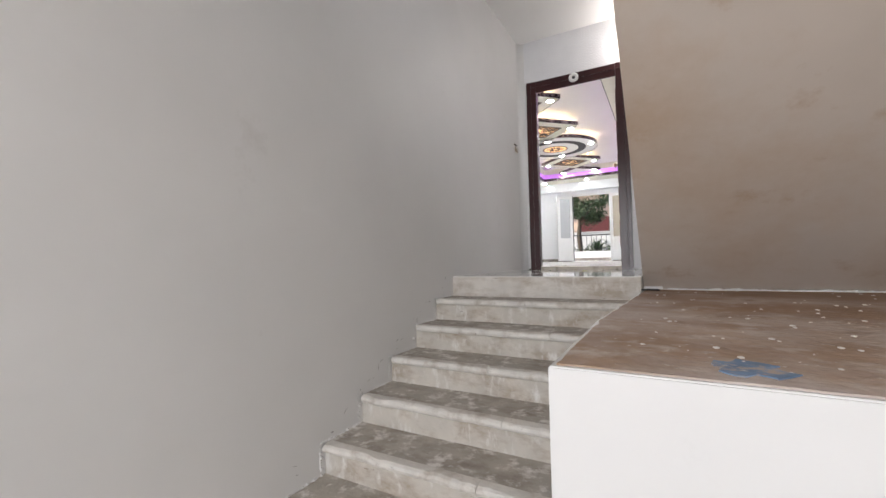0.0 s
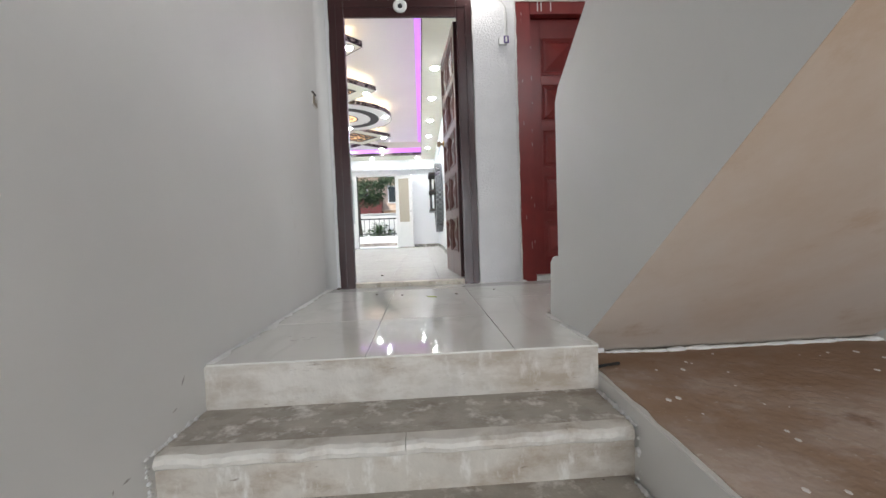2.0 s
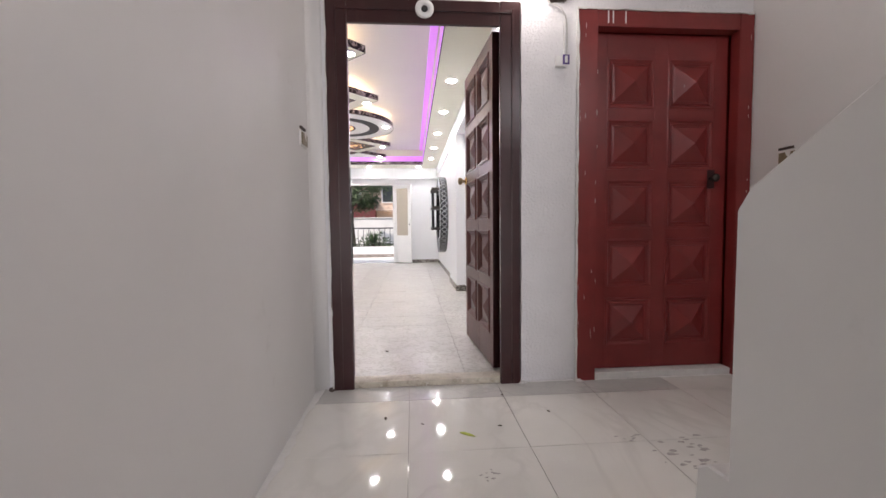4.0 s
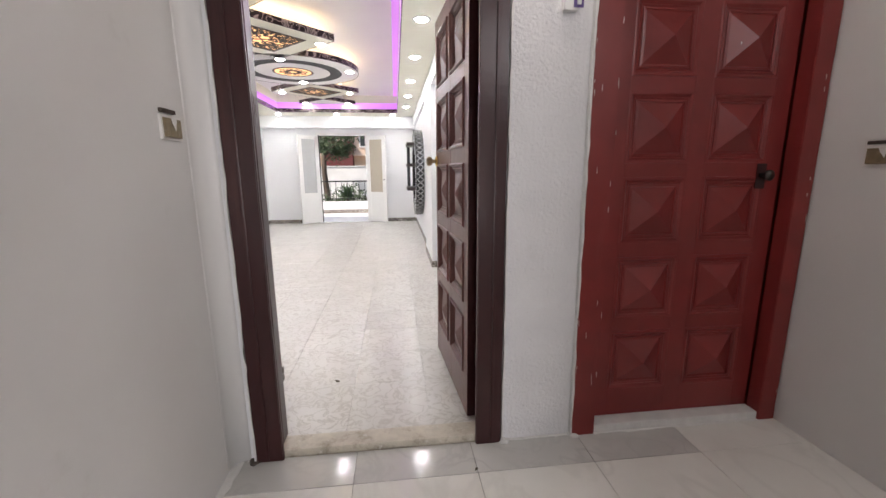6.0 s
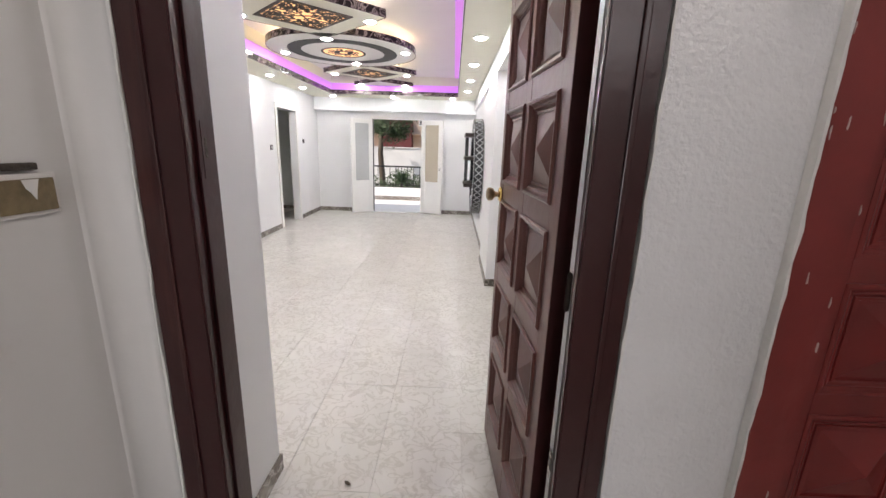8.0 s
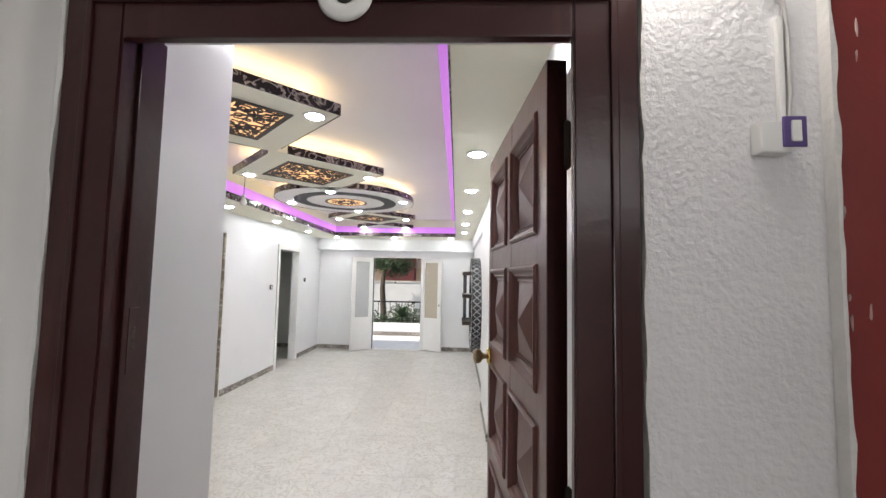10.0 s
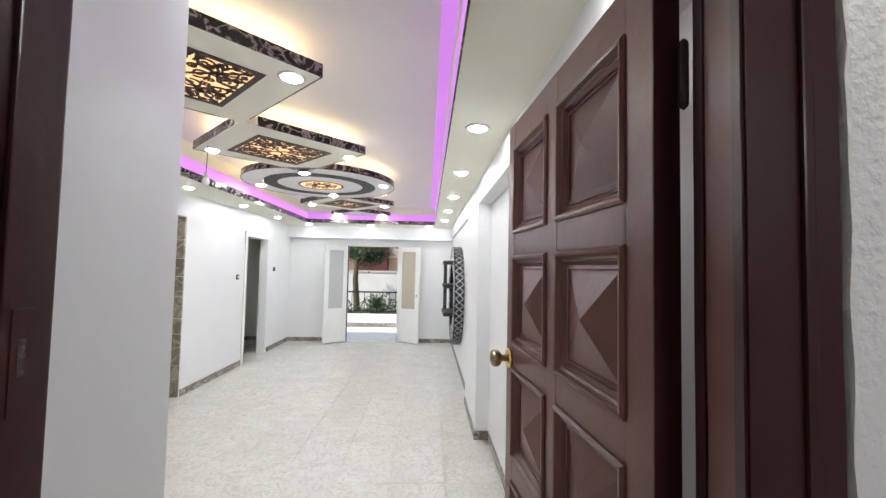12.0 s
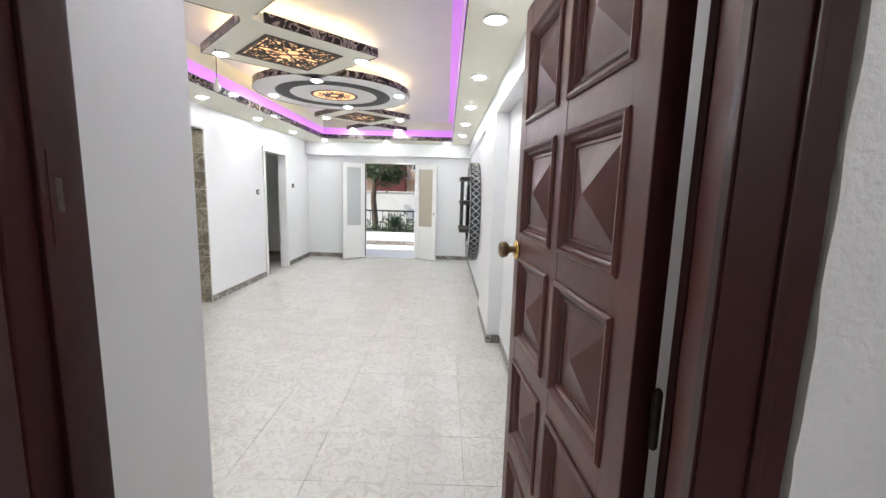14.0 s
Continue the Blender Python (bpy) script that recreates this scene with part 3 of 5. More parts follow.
def diamond(c, r):
    return [(c[0] + r, c[1]), (c[0], c[1] + r), (c[0] - r, c[1]), (c[0], c[1] - r)]


def spiral(cx, cy, r, a0, turns, n=26, hand=1):
    return [(cx + r * (1 - 0.86 * i / n) * math.cos(a0 + hand * turns * 2 * math.pi * i / n), cy + r * (1 - 0.86 * i / n) * math.sin(a0 + hand * turns * 2 * math.pi * i / n)) for i in range(n + 1)]


def grille(parent, cx, cy, half, z):
    """A square scroll-cut grille, turned by 45 degrees, over a warm backlit pane."""
    s = half / math.sqrt(2)
    turn = Matrix.Translation((cx, cy, 0)) @ pose(0, 0, 0, 0, 0, 45)
    b = bmesh.new()
    w = 0.035
    for q in ((-s, s, -s, -s + w), (-s, s, s - w, s), (-s, -s + w, -s + w, s - w), (s - w, s, -s + w, s - w)):
        box(b, *q, z - 0.006, z - 0.001)
    i = s - w
    for sx in (-1, 1):
        for sy in (-1, 1):
            for hx, hy, r, a0, hd in ((0.70, 0.70, 0.24, 0.6, 1), (0.24, 0.76, 0.19, 3.3, -1), (0.76, 0.24, 0.19, 1.2, -1), (0.28, 0.28, 0.20, 4.4, 1), (0.46, 0.84, 0.13, 5.0, 1), (0.84, 0.46, 0.13, 2.0, -1), (0.50, 0.48, 0.14, 0.2, -1), (0.11, 0.50, 0.10, 1.0, 1), (0.50, 0.11, 0.10, 4.0, -1), (0.90, 0.90, 0.08, 2.0, 1), (0.68, 0.32, 0.09, 0.4, 1), (0.32, 0.66, 0.09, 2.4, -1), (0.92, 0.68, 0.07, 1.4, 1), (0.68, 0.92, 0.07, 3.0, -1), (0.10, 0.90, 0.08, 0.0, 1), (0.90, 0.10, 0.08, 1.6, -1)):
                pts = spiral(hx * i, hy * i, r * i, a0, 1.35, hand=hd)
                ribbon(b, [(sx * p[0], sy * p[1]) for p in pts], 0.013, z - 0.006, z - 0.001)
            ribbon(b, [(sx * i, sy * 0.02), (sx * 0.62 * i, sy * 0.16 * i), (sx * 0.5 * i, sy * 0.5 * i), (sx * 0.16 * i, sy * 0.62 * i), (sx * 0.01, sy * i)], 0.019, z - 0.006, z - 0.001)
            ribbon(b, [(sx * i, sy * i), (sx * 0.45 * i, sy * 0.45 * i), (0, 0)], 0.017, z - 0.006, z - 0.001)
            ribbon(b, [(sx * 0.5 * i, sy * i), (sx * 0.4 * i, sy * 0.78 * i), (sx * 0.52 * i, sy * 0.55 * i), (sx * 0.78 * i, sy * 0.42 * i), (sx * i, sy * 0.5 * i)], 0.017, z - 0.006, z - 0.001)
    b.transform(turn)
    bmesh.ops.recalc_face_normals(b, faces=b.faces)
    g = part("grille", b, GRILLE, parent, "dark scroll-cut grille")
    b = bmesh.new()
    box(b, -s + 0.01, s - 0.01, -s + 0.01, s - 0.01, z - 0.0004, z + 0.006)
    b.transform(turn)
    part("pane", b, WARM_PANE, g, "warm backlit pane")


def downlight(x, y, z, group):
    t = thing("downlight", "round white recessed ceiling spotlight, switched on", "downlight", pose(x, y, z), group)
    part("ring", lathe(bmesh.new(), [(0.052, -0.001), (0.074, -0.001), (0.077, -0.006), (0.071, -0.012), (0.056, -0.010), (0.052, -0.001)], n=28), WHITE_PLASTIC, t, smooth=True)
    part("lens", lathe(bmesh.new(), [(0.0, -0.026), (0.024, -0.023), (0.042, -0.016), (0.0515, -0.004), (0.0515, -0.0005), (0.0, -0.0005)], n=24), LAMP_GLASS, t, "glowing lens", smooth=True)
    return t


def ceiling_plate(cy, r, gr, cut=None):
    t = thing("ceiling_panel", "white diamond ceiling panel with black marble-look edge and lit grille", "ceiling panel", group="hanging ceiling panels")
    c = (-1.31, cy)
    part("plate", prism(bmesh.new(), diamond(c, r), "z", PANEL, PANEL + 0.06), BORDER_PAINT, t)
    d = diamond(c, r)
    for i in range(4):
        p, q = Vector(d[i]), Vector(d[(i + 1) % 4])
        u = (q - p).normalized()
        nrm = Vector((u.y, -u.x))
        if nrm.dot(p - Vector(c)) < 0:
            nrm = -nrm
        a, c2 = 0.12 * (i in (1, 3)), 0.12 * (i in (0, 2))
        b = bmesh.new()
        prism(b, [tuple(p + u * a), tuple(q - u * c2), tuple(q - u * c2 + nrm * 0.006), tuple(p + u * a + nrm * 0.006)], "z", PANEL - 0.003, PANEL + 0.07)
        part("edge_strip", b, EDGE_MARBLE, t, "black veined edge strip")
        k0, k1 = p + u * 0.14 - nrm * 0.10, q - u * 0.14 - nrm * 0.10
        b = prism(bmesh.new(), [tuple(k0), tuple(k1), tuple(k1 - nrm * 0.03), tuple(k0 - nrm * 0.03)], "z", PANEL + 0.0605, PANEL + 0.075)
        part("led_strip", b, LED_WARM, t, "warm LED strip")
    part("neck", prism(bmesh.new(), diamond(c, r * 0.62), "z", PANEL + 0.061, CEIL), CEIL_PAINT, t)
    grille(t, *c, gr, PANEL)


for cy in (1.70, 3.21, 6.30):
    ceiling_plate(cy, 0.775, 0.475)
# straight panels at both ends of the cove
for pts, lab in (([(-2.30, 0.57), (-0.30, 0.57), (-0.30, 0.90), (-2.30, 0.90)], "white rectangular ceiling panel by the entrance"), ([(-1.31, 7.10), (-0.72, 7.68), (-1.90, 7.68)], "white pointed ceiling panel at the far cove")):
    t = thing("end_ceiling_panel", lab, "ceiling panel", group="hanging ceiling panels")
    part("plate", prism(bmesh.new(), pts, "z", PANEL, PANEL + 0.06), CEIL_PAINT, t)
    for i in range(len(pts)):
        p, q = Vector(pts[i]), Vector(pts[(i + 1) % len(pts)])
        u = (q - p).normalized()
        n = Vector((u.y, -u.x)) * 0.006
        part("edge_strip", prism(bmesh.new(), [tuple(p), tuple(q), tuple(q + n), tuple(p + n)], "z", PANEL - 0.003, PANEL + 0.07), EDGE_MARBLE, t, "black veined edge strip")
    cx, cy = sum(p[0] for p in pts) / len(pts), sum(p[1] for p in pts) / len(pts)
    part("neck", prism(bmesh.new(), [(cx + 0.6 * (p[0] - cx), cy + 0.6 * (p[1] - cy)) for p in pts], "z", PANEL + 0.061, CEIL), CEIL_PAINT, t)
# round centre panel
rose = thing("round_ceiling_panel", "round white ceiling panel with a black ring and lit grille", "ceiling panel", group="hanging ceiling panels")
RC = (-1.335, 4.74)
at = Matrix.Translation((*RC, 0))
part("plate", lathe(bmesh.new(), [(0, PANEL), (0.93, PANEL), (0.93, PANEL + 0.06), (0, PANEL + 0.06)], at, 64), CEIL_PAINT, rose)
part("edge_strip", lathe(bmesh.new(), [(0.931, PANEL - 0.003), (0.937, PANEL - 0.003), (0.937, PANEL + 0.07), (0.931, PANEL + 0.07), (0.931, PANEL - 0.003)], at, 64), EDGE_MARBLE, rose, "black veined edge strip")
part("led_strip", lathe(bmesh.new(), [(0.79, PANEL + 0.0605), (0.82, PANEL + 0.0605), (0.82, PANEL + 0.075), (0.79, PANEL + 0.075), (0.79, PANEL + 0.0605)], at, 48), LED_WARM, rose, "warm LED strip")
part("neck", lathe(bmesh.new(), [(0, PANEL + 0.061), (0.60, PANEL + 0.061), (0.60, CEIL), (0, CEIL)], at, 48), CEIL_PAINT, rose)
part("black_ring", lathe(bmesh.new(), [(0.525, PANEL - 0.004), (0.69, PANEL - 0.004), (0.69, PANEL - 0.001), (0.525, PANEL - 0.001), (0.525, PANEL - 0.004)], at, 64), BLACK_GLOSS, rose, "glossy black ring")
part("pane", lathe(bmesh.new(), [(0, PANEL - 0.0015), (0.27, PANEL - 0.0015), (0.27, PANEL - 0.0005), (0, PANEL - 0.0005)], at, 40), WARM_PANE, rose, "warm backlit pane")
b = bmesh.new()
lathe(b, [(0.255, PANEL - 0.006), (0.285, PANEL - 0.006), (0.285, PANEL - 0.002), (0.255, PANEL - 0.002), (0.255, PANEL - 0.006)], at, 40)
for k in range(8):
    a = k * math.pi / 4
    for rr, r, hd in ((0.16, 0.07, 1), (0.08, 0.045, -1)):
        ribbon(b, spiral(RC[0] + rr * math.cos(a), RC[1] + rr * math.sin(a), r, a + 2, 1.3, hand=hd), 0.014, PANEL - 0.006, PANEL - 0.002)
part("grille", b, GRILLE, rose, "dark scroll-cut grille")

for x, y in ((-0.70, 1.71), (-0.70, 3.33), (-1.92, 3.22), (-1.92, 1.71), (-1.335, 4.03), (-0.52, 4.66), (-2.13, 4.80), (-1.335, 5.44), (-0.70, 6.38), (-1.92, 6.38), (-0.87, 7.58), (-1.75, 7.58), (-0.60, 0.82)):
    downlight(x, y, PANEL, "spotlights in the ceiling panels")
# first one is unseen, added to brighten the wall behind the entrance door
for x, y in ((0.52, 0.42), (0.355, 1.93), (0.355, 3.10), (0.355, 4.36), (0.355, 5.58), (0.355, 6.80)):
    downlight(x, y, SOFFIT, "spotlights along the ceiling border")
for y in (1.45, 2.83, 4.20, 5.57, 6.95):
    downlight(-2.69, y, SOFFIT, "spotlights along the ceiling border")
for x in (-2.45, -1.17, 0.08):
    downlight(x, 8.03, SOFFIT, "spotlights along the ceiling border")


# ---- doors ----
def nested(bm, x0, x1, z0, z1, steps, apex=None):
    """Nested rectangles in the xz plane, stepping in by inset and standing at depth y; closed by a pyramid."""
    loops = []
    for ins, y in steps:
        loops.append([bm.verts.new(p) for p in ((x0 + ins, y, z0 + ins), (x1 - ins, y, z0 + ins), (x1 - ins, y, z1 - ins), (x0 + ins, y, z1 - ins))])
    for a, c in zip(loops, loops[1:]):
        for k in range(4):
            bm.faces.new((a[k], a[(k + 1) % 4], c[(k + 1) % 4], c[k]))
    last = loops[-1]
    if apex is None:
        bm.faces.new(last)
    else:
        v = bm.verts.new(((x0 + x1) / 2, apex, (z0 + z1) / 2))
        for k in range(4):
            bm.faces.new((last[k], last[(k + 1) % 4], v))
    bmesh.ops.recalc_face_normals(bm, faces=bm.faces)
    return bm


def door_leaf(parent, mat, width, z0, z1, cols, rows, thick, depth, bold=1.0, rise=0.012):
    """Stiles, rails and raised pyramid panels; the panelled face is at +y."""
    xs = [0.0] + [v for c in cols for v in c] + [width]
    for i in range(0, len(xs), 2):
        part("stile", boxm(xs[i], xs[i + 1], 0, thick, z0, z1, bevel=0.002), mat, parent)
    zs = [z0] + [v for r in rows for v in r] + [z1]
    for c in cols:
        for i in range(0, len(zs), 2):
            part("rail", boxm(c[0] + 0.0005, c[1] - 0.0005, 0.0006, thick - 0.0006, zs[i], zs[i + 1], bevel=0.002), mat, parent)
        for r in rows:
            e = thick
            part("moulding", nested(bmesh.new(), c[0], c[1], r[0], r[1], [(0, e - 0.012), (0, e + 0.004 * bold), (0.006, e + 0.009 * bold), (0.013, e + 0.008 * bold), (0.018, e - 0.002), (0.024, e - 0.006), (0.028, e - 0.004), (0.034, e - min(0.012, depth)), (0.036, e - depth)]), mat, parent)
            g = 0.037
            part("panel", nested(bmesh.new(), c[0] + g, c[1] - g, r[0] + g, r[1] - g, [(0, e - depth - 0.008), (0, e - depth + 0.004), (0.008, e - depth + 0.006), (0.010, e - depth + 0.001), (0.016, e - depth + 0.002)], e + rise), mat, parent)
            part("panel_back", boxm(c[0] + 0.0008, c[1] - 0.0008, 0.006, e - depth - 0.004, r[0] + 0.0005, r[1] - 0.0005), mat, parent)


ROWS5 = [(2.108 - 0.392 * k - 0.315, 2.108 - 0.392 * k) for k in (4, 3, 2, 1, 0)]
COLS = [(0.08, 0.405), (0.475, 0.80)]
entrance = thing("entrance_door", "dark brown painted wooden door with pyramid panels, standing open", "door", pose(0.484, 0.150, 0, 0, 0, 94.0))
door_leaf(entrance, BROWN_WOOD, 0.88, 0.012, 2.20, COLS, ROWS5, 0.048, 0.018)
for side, y, s in (("knob", 0.048, 1), ("knob", 0.0, -1)):
    m = pose(0.835, y, 1.345, -90 * s)
    k = part("knob", lathe(bmesh.new(), [(0.0, 0.0), (0.012, 0.0), (0.012, 0.028), (0.017, 0.034), (0.027, 0.040), (0.031, 0.050), (0.031, 0.060), (0.026, 0.068), (0.014, 0.072), (0.0, 0.073)], m, 12), OLD_BRASS, entrance, "worn round metal knob")
    part("rose", lathe(bmesh.new(), [(0.0, 0.0005), (0.034, 0.0005), (0.035, 0.006), (0.028, 0.012), (0.015, 0.014), (0.0, 0.014)], m, 28), BRASS, k, "shiny brass rose", smooth=True)
part("hinge_edge", boxm(-0.0014, -0.0002, 0.001, 0.047, 0.013, 2.199), FRAME_WOOD, entrance, "darker door edge")
part("latch_plate", boxm(0.8801, 0.882, 0.012, 0.034, 1.27, 1.40), BRASS, entrance)
for z in (1.99, 1.17, 0.36):
    h = part("hinge", lathe(bmesh.new(), [(0.0, z - 0.06), (0.006, z - 0.055), (0.008, z - 0.05), (0.008, z + 0.05), (0.006, z + 0.055), (0.0, z + 0.06)], Matrix.Translation((-0.013, 0.003, 0)), 12), STEEL, entrance, "dark steel hinge")
    part("hinge_leaf", boxm(-0.012, -0.0005, 0.001, 0.006, z - 0.045, z + 0.045), STEEL, h)

fr = thing("entrance_door_frame", "dark brown painted wooden door frame with chipped edges", "door frame")


def rough_bar(x0, x1, y0, y1, z0, z1, axis, amp=0.003, seed=0):
    """A squared bar with slightly wavy painted edges."""
    b = bmesh.new()
    box(b, x0, x1, y0, y1, z0, z1)
    ax = "xyz".index(axis)
    es = [e for e in b.edges if abs((e.verts[0].co - e.verts[1].co)[ax]) > 1e-4]
    bmesh.ops.subdivide_edges(b, edges=es, cuts=28, use_grid_fill=True)
    bmesh.ops.bevel(b, geom=[e for e in b.edges if len(e.link_faces) == 2 and e.calc_face_angle(0) > 1 and abs((e.verts[0].co - e.verts[1].co)[ax]) > 1e-4], offset=0.004, segments=2, affect="EDGES")
    for v in b.verts:
        d = noise.noise(Vector((v.co[ax] * 7 + seed, seed * 1.7, v.co[(ax + 1) % 3] * 3))) * amp
        v.co[(ax + 1) % 3] += d
    return b


part("casing", rough_bar(-0.578, DOOR_L + 0.044, -0.024, -0.001, LAND, 2.295, "z", 0.003, 1), FRAME_WOOD, fr)
part("casing", rough_bar(DOOR_R - 0.040, 0.574, -0.024, -0.001, LAND, 2.295, "z", 0.003, 2), FRAME_WOOD, fr)
part("casing", boxm(DOOR_L + 0.045, DOOR_R - 0.041, -0.0235, -0.001, DOOR_H + 0.002, 2.292, bevel=0.004), FRAME_WOOD, fr)
part("bead", boxm(DOOR_L - 0.03, DOOR_L - 0.018, -0.031, -0.0243, LAND + 0.01, 2.25, bevel=0.003), FRAME_WOOD, fr)
part("bead", boxm(DOOR_R + 0.03, DOOR_R + 0.045, -0.031, -0.0243, LAND + 0.01, 2.25, bevel=0.003), FRAME_WOOD, fr)
part("bead", boxm(DOOR_L - 0.017, DOOR_R + 0.029, -0.031, -0.024, 2.225, 2.24, bevel=0.003), FRAME_WOOD, fr)
part("jamb", rough_bar(-0.555, DOOR_L + 0.022, 0.0, 0.12, LAND, DOOR_H + 0.11, "z", 0.004, 5), FRAME_WOOD, fr)
# same paint as the casings; the lighter material stands for hall light on this jamb
part("jamb", rough_bar(DOOR_R - 0.006, DOOR_R + 0.064, 0.0, 0.094, LAND, DOOR_H + 0.11, "z", 0.002, 7), BROWN_WOOD, fr)
part("rebate", rough_bar(DOOR_R - 0.004, DOOR_R + 0.062, 0.0945, 0.124, LAND, DOOR_H + 0.11, "z", 0.001, 9), FRAME_WOOD, fr)
part("head", boxm(DOOR_L + 0.011, DOOR_R - 0.007, 0.0, 0.098, DOOR_H + 0.068, DOOR_H + 0.115, bevel=0.004), FRAME_WOOD, fr)
part("stop", boxm(DOOR_L + 0.0225, DOOR_L + 0.031, 0.045, 0.119, LAND + 0.04, DOOR_H + 0.066, bevel=0.003), FRAME_WOOD, fr)
sp = part("strike_plate", boxm(DOOR_L + 0.0312, DOOR_L + 0.0325, 0.06, 0.09, 1.46, 1.60), FRAME_WOOD, fr, "painted-over strike plate")
part("latch_hole", boxm(DOOR_L + 0.0326, DOOR_L + 0.0329, 0.069, 0.080, 1.51, 1.56), SOOT, sp)
setting("threshold", box(bmesh.new(), DOOR_L - 0.002, DOOR_R + 0.001, 0.004, 0.112, LAND - 0.05, 0.004, bevel=0.008), THRESH, "worn beige marble door threshold", "threshold")
# plaster smears at the feet of the frame
for x, s in ((-0.585, 1), (0.585, 2), (0.95, 3)):
    b = bmesh.new()
    bmesh.ops.create_icosphere(b, subdivisions=2, radius=0.03)
    for v in b.verts:
        v.co *= 1 + 0.5 * noise.noise(v.co * 40 + Vector((s, 0, 0)))
        v.co.z *= 0.5
    single("plaster_lump", b, SPLASH if s != 1 else SOOT, "rough lump of old plaster at the wall's foot", "plaster lump", smooth=True, m=pose(x, -0.012, LAND))

# ragged plaster along the landing's edges
def smear(pts_in, side, w0, w1, seed, name="plaster_smear"):
    """A thin ragged strip on the floor along a straight line."""
    a, c = Vector(pts_in[0]), Vector(pts_in[1])
    n = 46
    inner, outer = [], []
    for i in range(n + 1):
        p = a.lerp(c, i / n)
        w = w0 + (w1 - w0) * (0.5 + 0.5 * noise.noise(Vector((p.x * 14 + seed, p.y * 14, seed)))) + 0.3 * (w1 - w0) * noise.noise(Vector((p.x * 47, p.y * 47, seed)))
        inner.append(tuple(p)), outer.append(tuple(p + Vector(side) * max(w, 0.002)))
    b = bmesh.new()
    for i in range(n):
        prism(b, [inner[i], inner[i + 1], outer[i + 1], outer[i]], "z", LAND + 0.0007, LAND + 0.0028)
    bmesh.ops.remove_doubles(b, verts=b.verts, dist=1e-5)
    setting(name, b, SPLASH, "thin ragged white plaster smear along the landing's edge", "plaster smear")


smear(((XL + 0.001, STEP_Y), (XL + 0.001, -0.002)), (1, 0), 0.004, 0.06, 1)
smear(((XP - 0.001, STEP_Y), (XP - 0.001, -1.34)), (-1, 0), 0.003, 0.04, 2)
smear(((0.58, -0.002), (0.96, -0.002)), (0, -1), 0.003, 0.03, 3)
smear(((1.06, -0.014), (1.98, -0.014)), (0, -1), 0.002, 0.022, 4)
smear(((XL + 0.06, -0.002), (-0.58, -0.002)), (0, -1), 0.003, 0.03, 5)

# ragged plaster fringe where the wall meets the door frames
def fringe(a, c, side, w0, w1, seed):
    a, c = Vector(a), Vector(c)
    n = 60
    ins, outs = [], []
    for i in range(n + 1):
        p = a.lerp(c, i / n)
        w = w0 + (w1 - w0) * max(0.0, 0.5 + 0.9 * noise.noise(Vector((p.x * 11 + seed, p.y * 11, seed)))) + 0.004 * noise.noise(Vector((p.x * 53, p.y * 53, seed)))
        ins.append(tuple(p)), outs.append(tuple(p + Vector(side) * max(w, 0.001)))
    b = bmesh.new()
    for i in range(n):
        prism(b, [ins[i], ins[i + 1], outs[i + 1], outs[i]], "y", -0.0265, -0.0005)
    bmesh.ops.remove_doubles(b, verts=b.verts, dist=1e-5)
    setting("plaster_fringe", b, SPLASH, "ragged white plaster fringe along the door frame", "plaster fringe")


fringe((0.931, LAND + 0.01), (0.931, RED_H + 0.11), (1, 0), 0.004, 0.012, 1)
fringe((-0.584, LAND + 0.01), (-0.584, 2.30), (1, 0), 0.003, 0.009, 2)
fringe((0.585, LAND + 0.01), (0.585, 2.30), (-1, 0), 0.003, 0.008, 3)
fringe((0.936, RED_H + 0.108), (2.07, RED_H + 0.108), (0, -1), 0.005, 0.014, 4)

# round white fitting on the frame's head
med = thing("door_medallion", "round white fitting with a dark centre on the door frame", "fitting", pose(0.0, -0.024, 2.235, 90))
part("disc", lathe(bmesh.new(), [(0.018, 0.0), (0.052, 0.0), (0.056, 0.006), (0.050, 0.014), (0.030, 0.016), (0.019, 0.008), (0.018, 0.0)], n=36), WHITE_PLASTIC, med, smooth=True)
part("centre", lathe(bmesh.new(), [(0.0, 0.0), (0.018, 0.0), (0.018, 0.012), (0.012, 0.016), (0.0, 0.017)], n=24), BLACK_PLASTIC, med, "dark centre", smooth=True)

# closed red door
red = thing("neighbour_door", "red-brown painted wooden door with pyramid panels, closed", "door", pose(RED_R - 0.012, 0.105, 0, 0, 0, 180))
door_leaf(red, RED_WOOD, RED_R - RED_L - 0.024, 0.015, RED_H - 0.006, [(0.085, 0.405), (0.49, 0.81)], [(2.02 - 0.385 * k - 0.32, 2.02 - 0.385 * k) for k in (4, 3, 2, 1, 0)], 0.045, 0.008, 0.3, 0.045)
m = pose(0.10, 0.045, 1.255, -90)
lk = part("lock_plate", boxm(0.075, 0.125, 0.0455, 0.049, 1.19, 1.31, bevel=0.001), FRAME_WOOD, red, "painted-over lock plate")
part("handle", lathe(bmesh.new(), [(0.0, 0.0), (0.011, 0.0), (0.011, 0.03), (0.024, 0.04), (0.026, 0.052), (0.018, 0.06), (0.0, 0.062)], m, 16), STEEL, red, "dark knob", smooth=True)
rf = thing("neighbour_door_frame", "red-brown painted wooden door frame, paint scraped at the edges", "door frame")
part("casing", rough_bar(0.938, RED_L, -0.02, 0.058, LAND, RED_H + 0.10, "z", 0.004, 11), RED_WOOD, rf)
part("casing", rough_bar(RED_R, 2.076, -0.02, 0.058, LAND, RED_H + 0.10, "z", 0.004, 13), RED_WOOD, rf)
part("head", boxm(RED_L + 0.001, RED_R - 0.001, -0.019, 0.058, RED_H, RED_H + 0.098, bevel=0.004), RED_WOOD, rf)
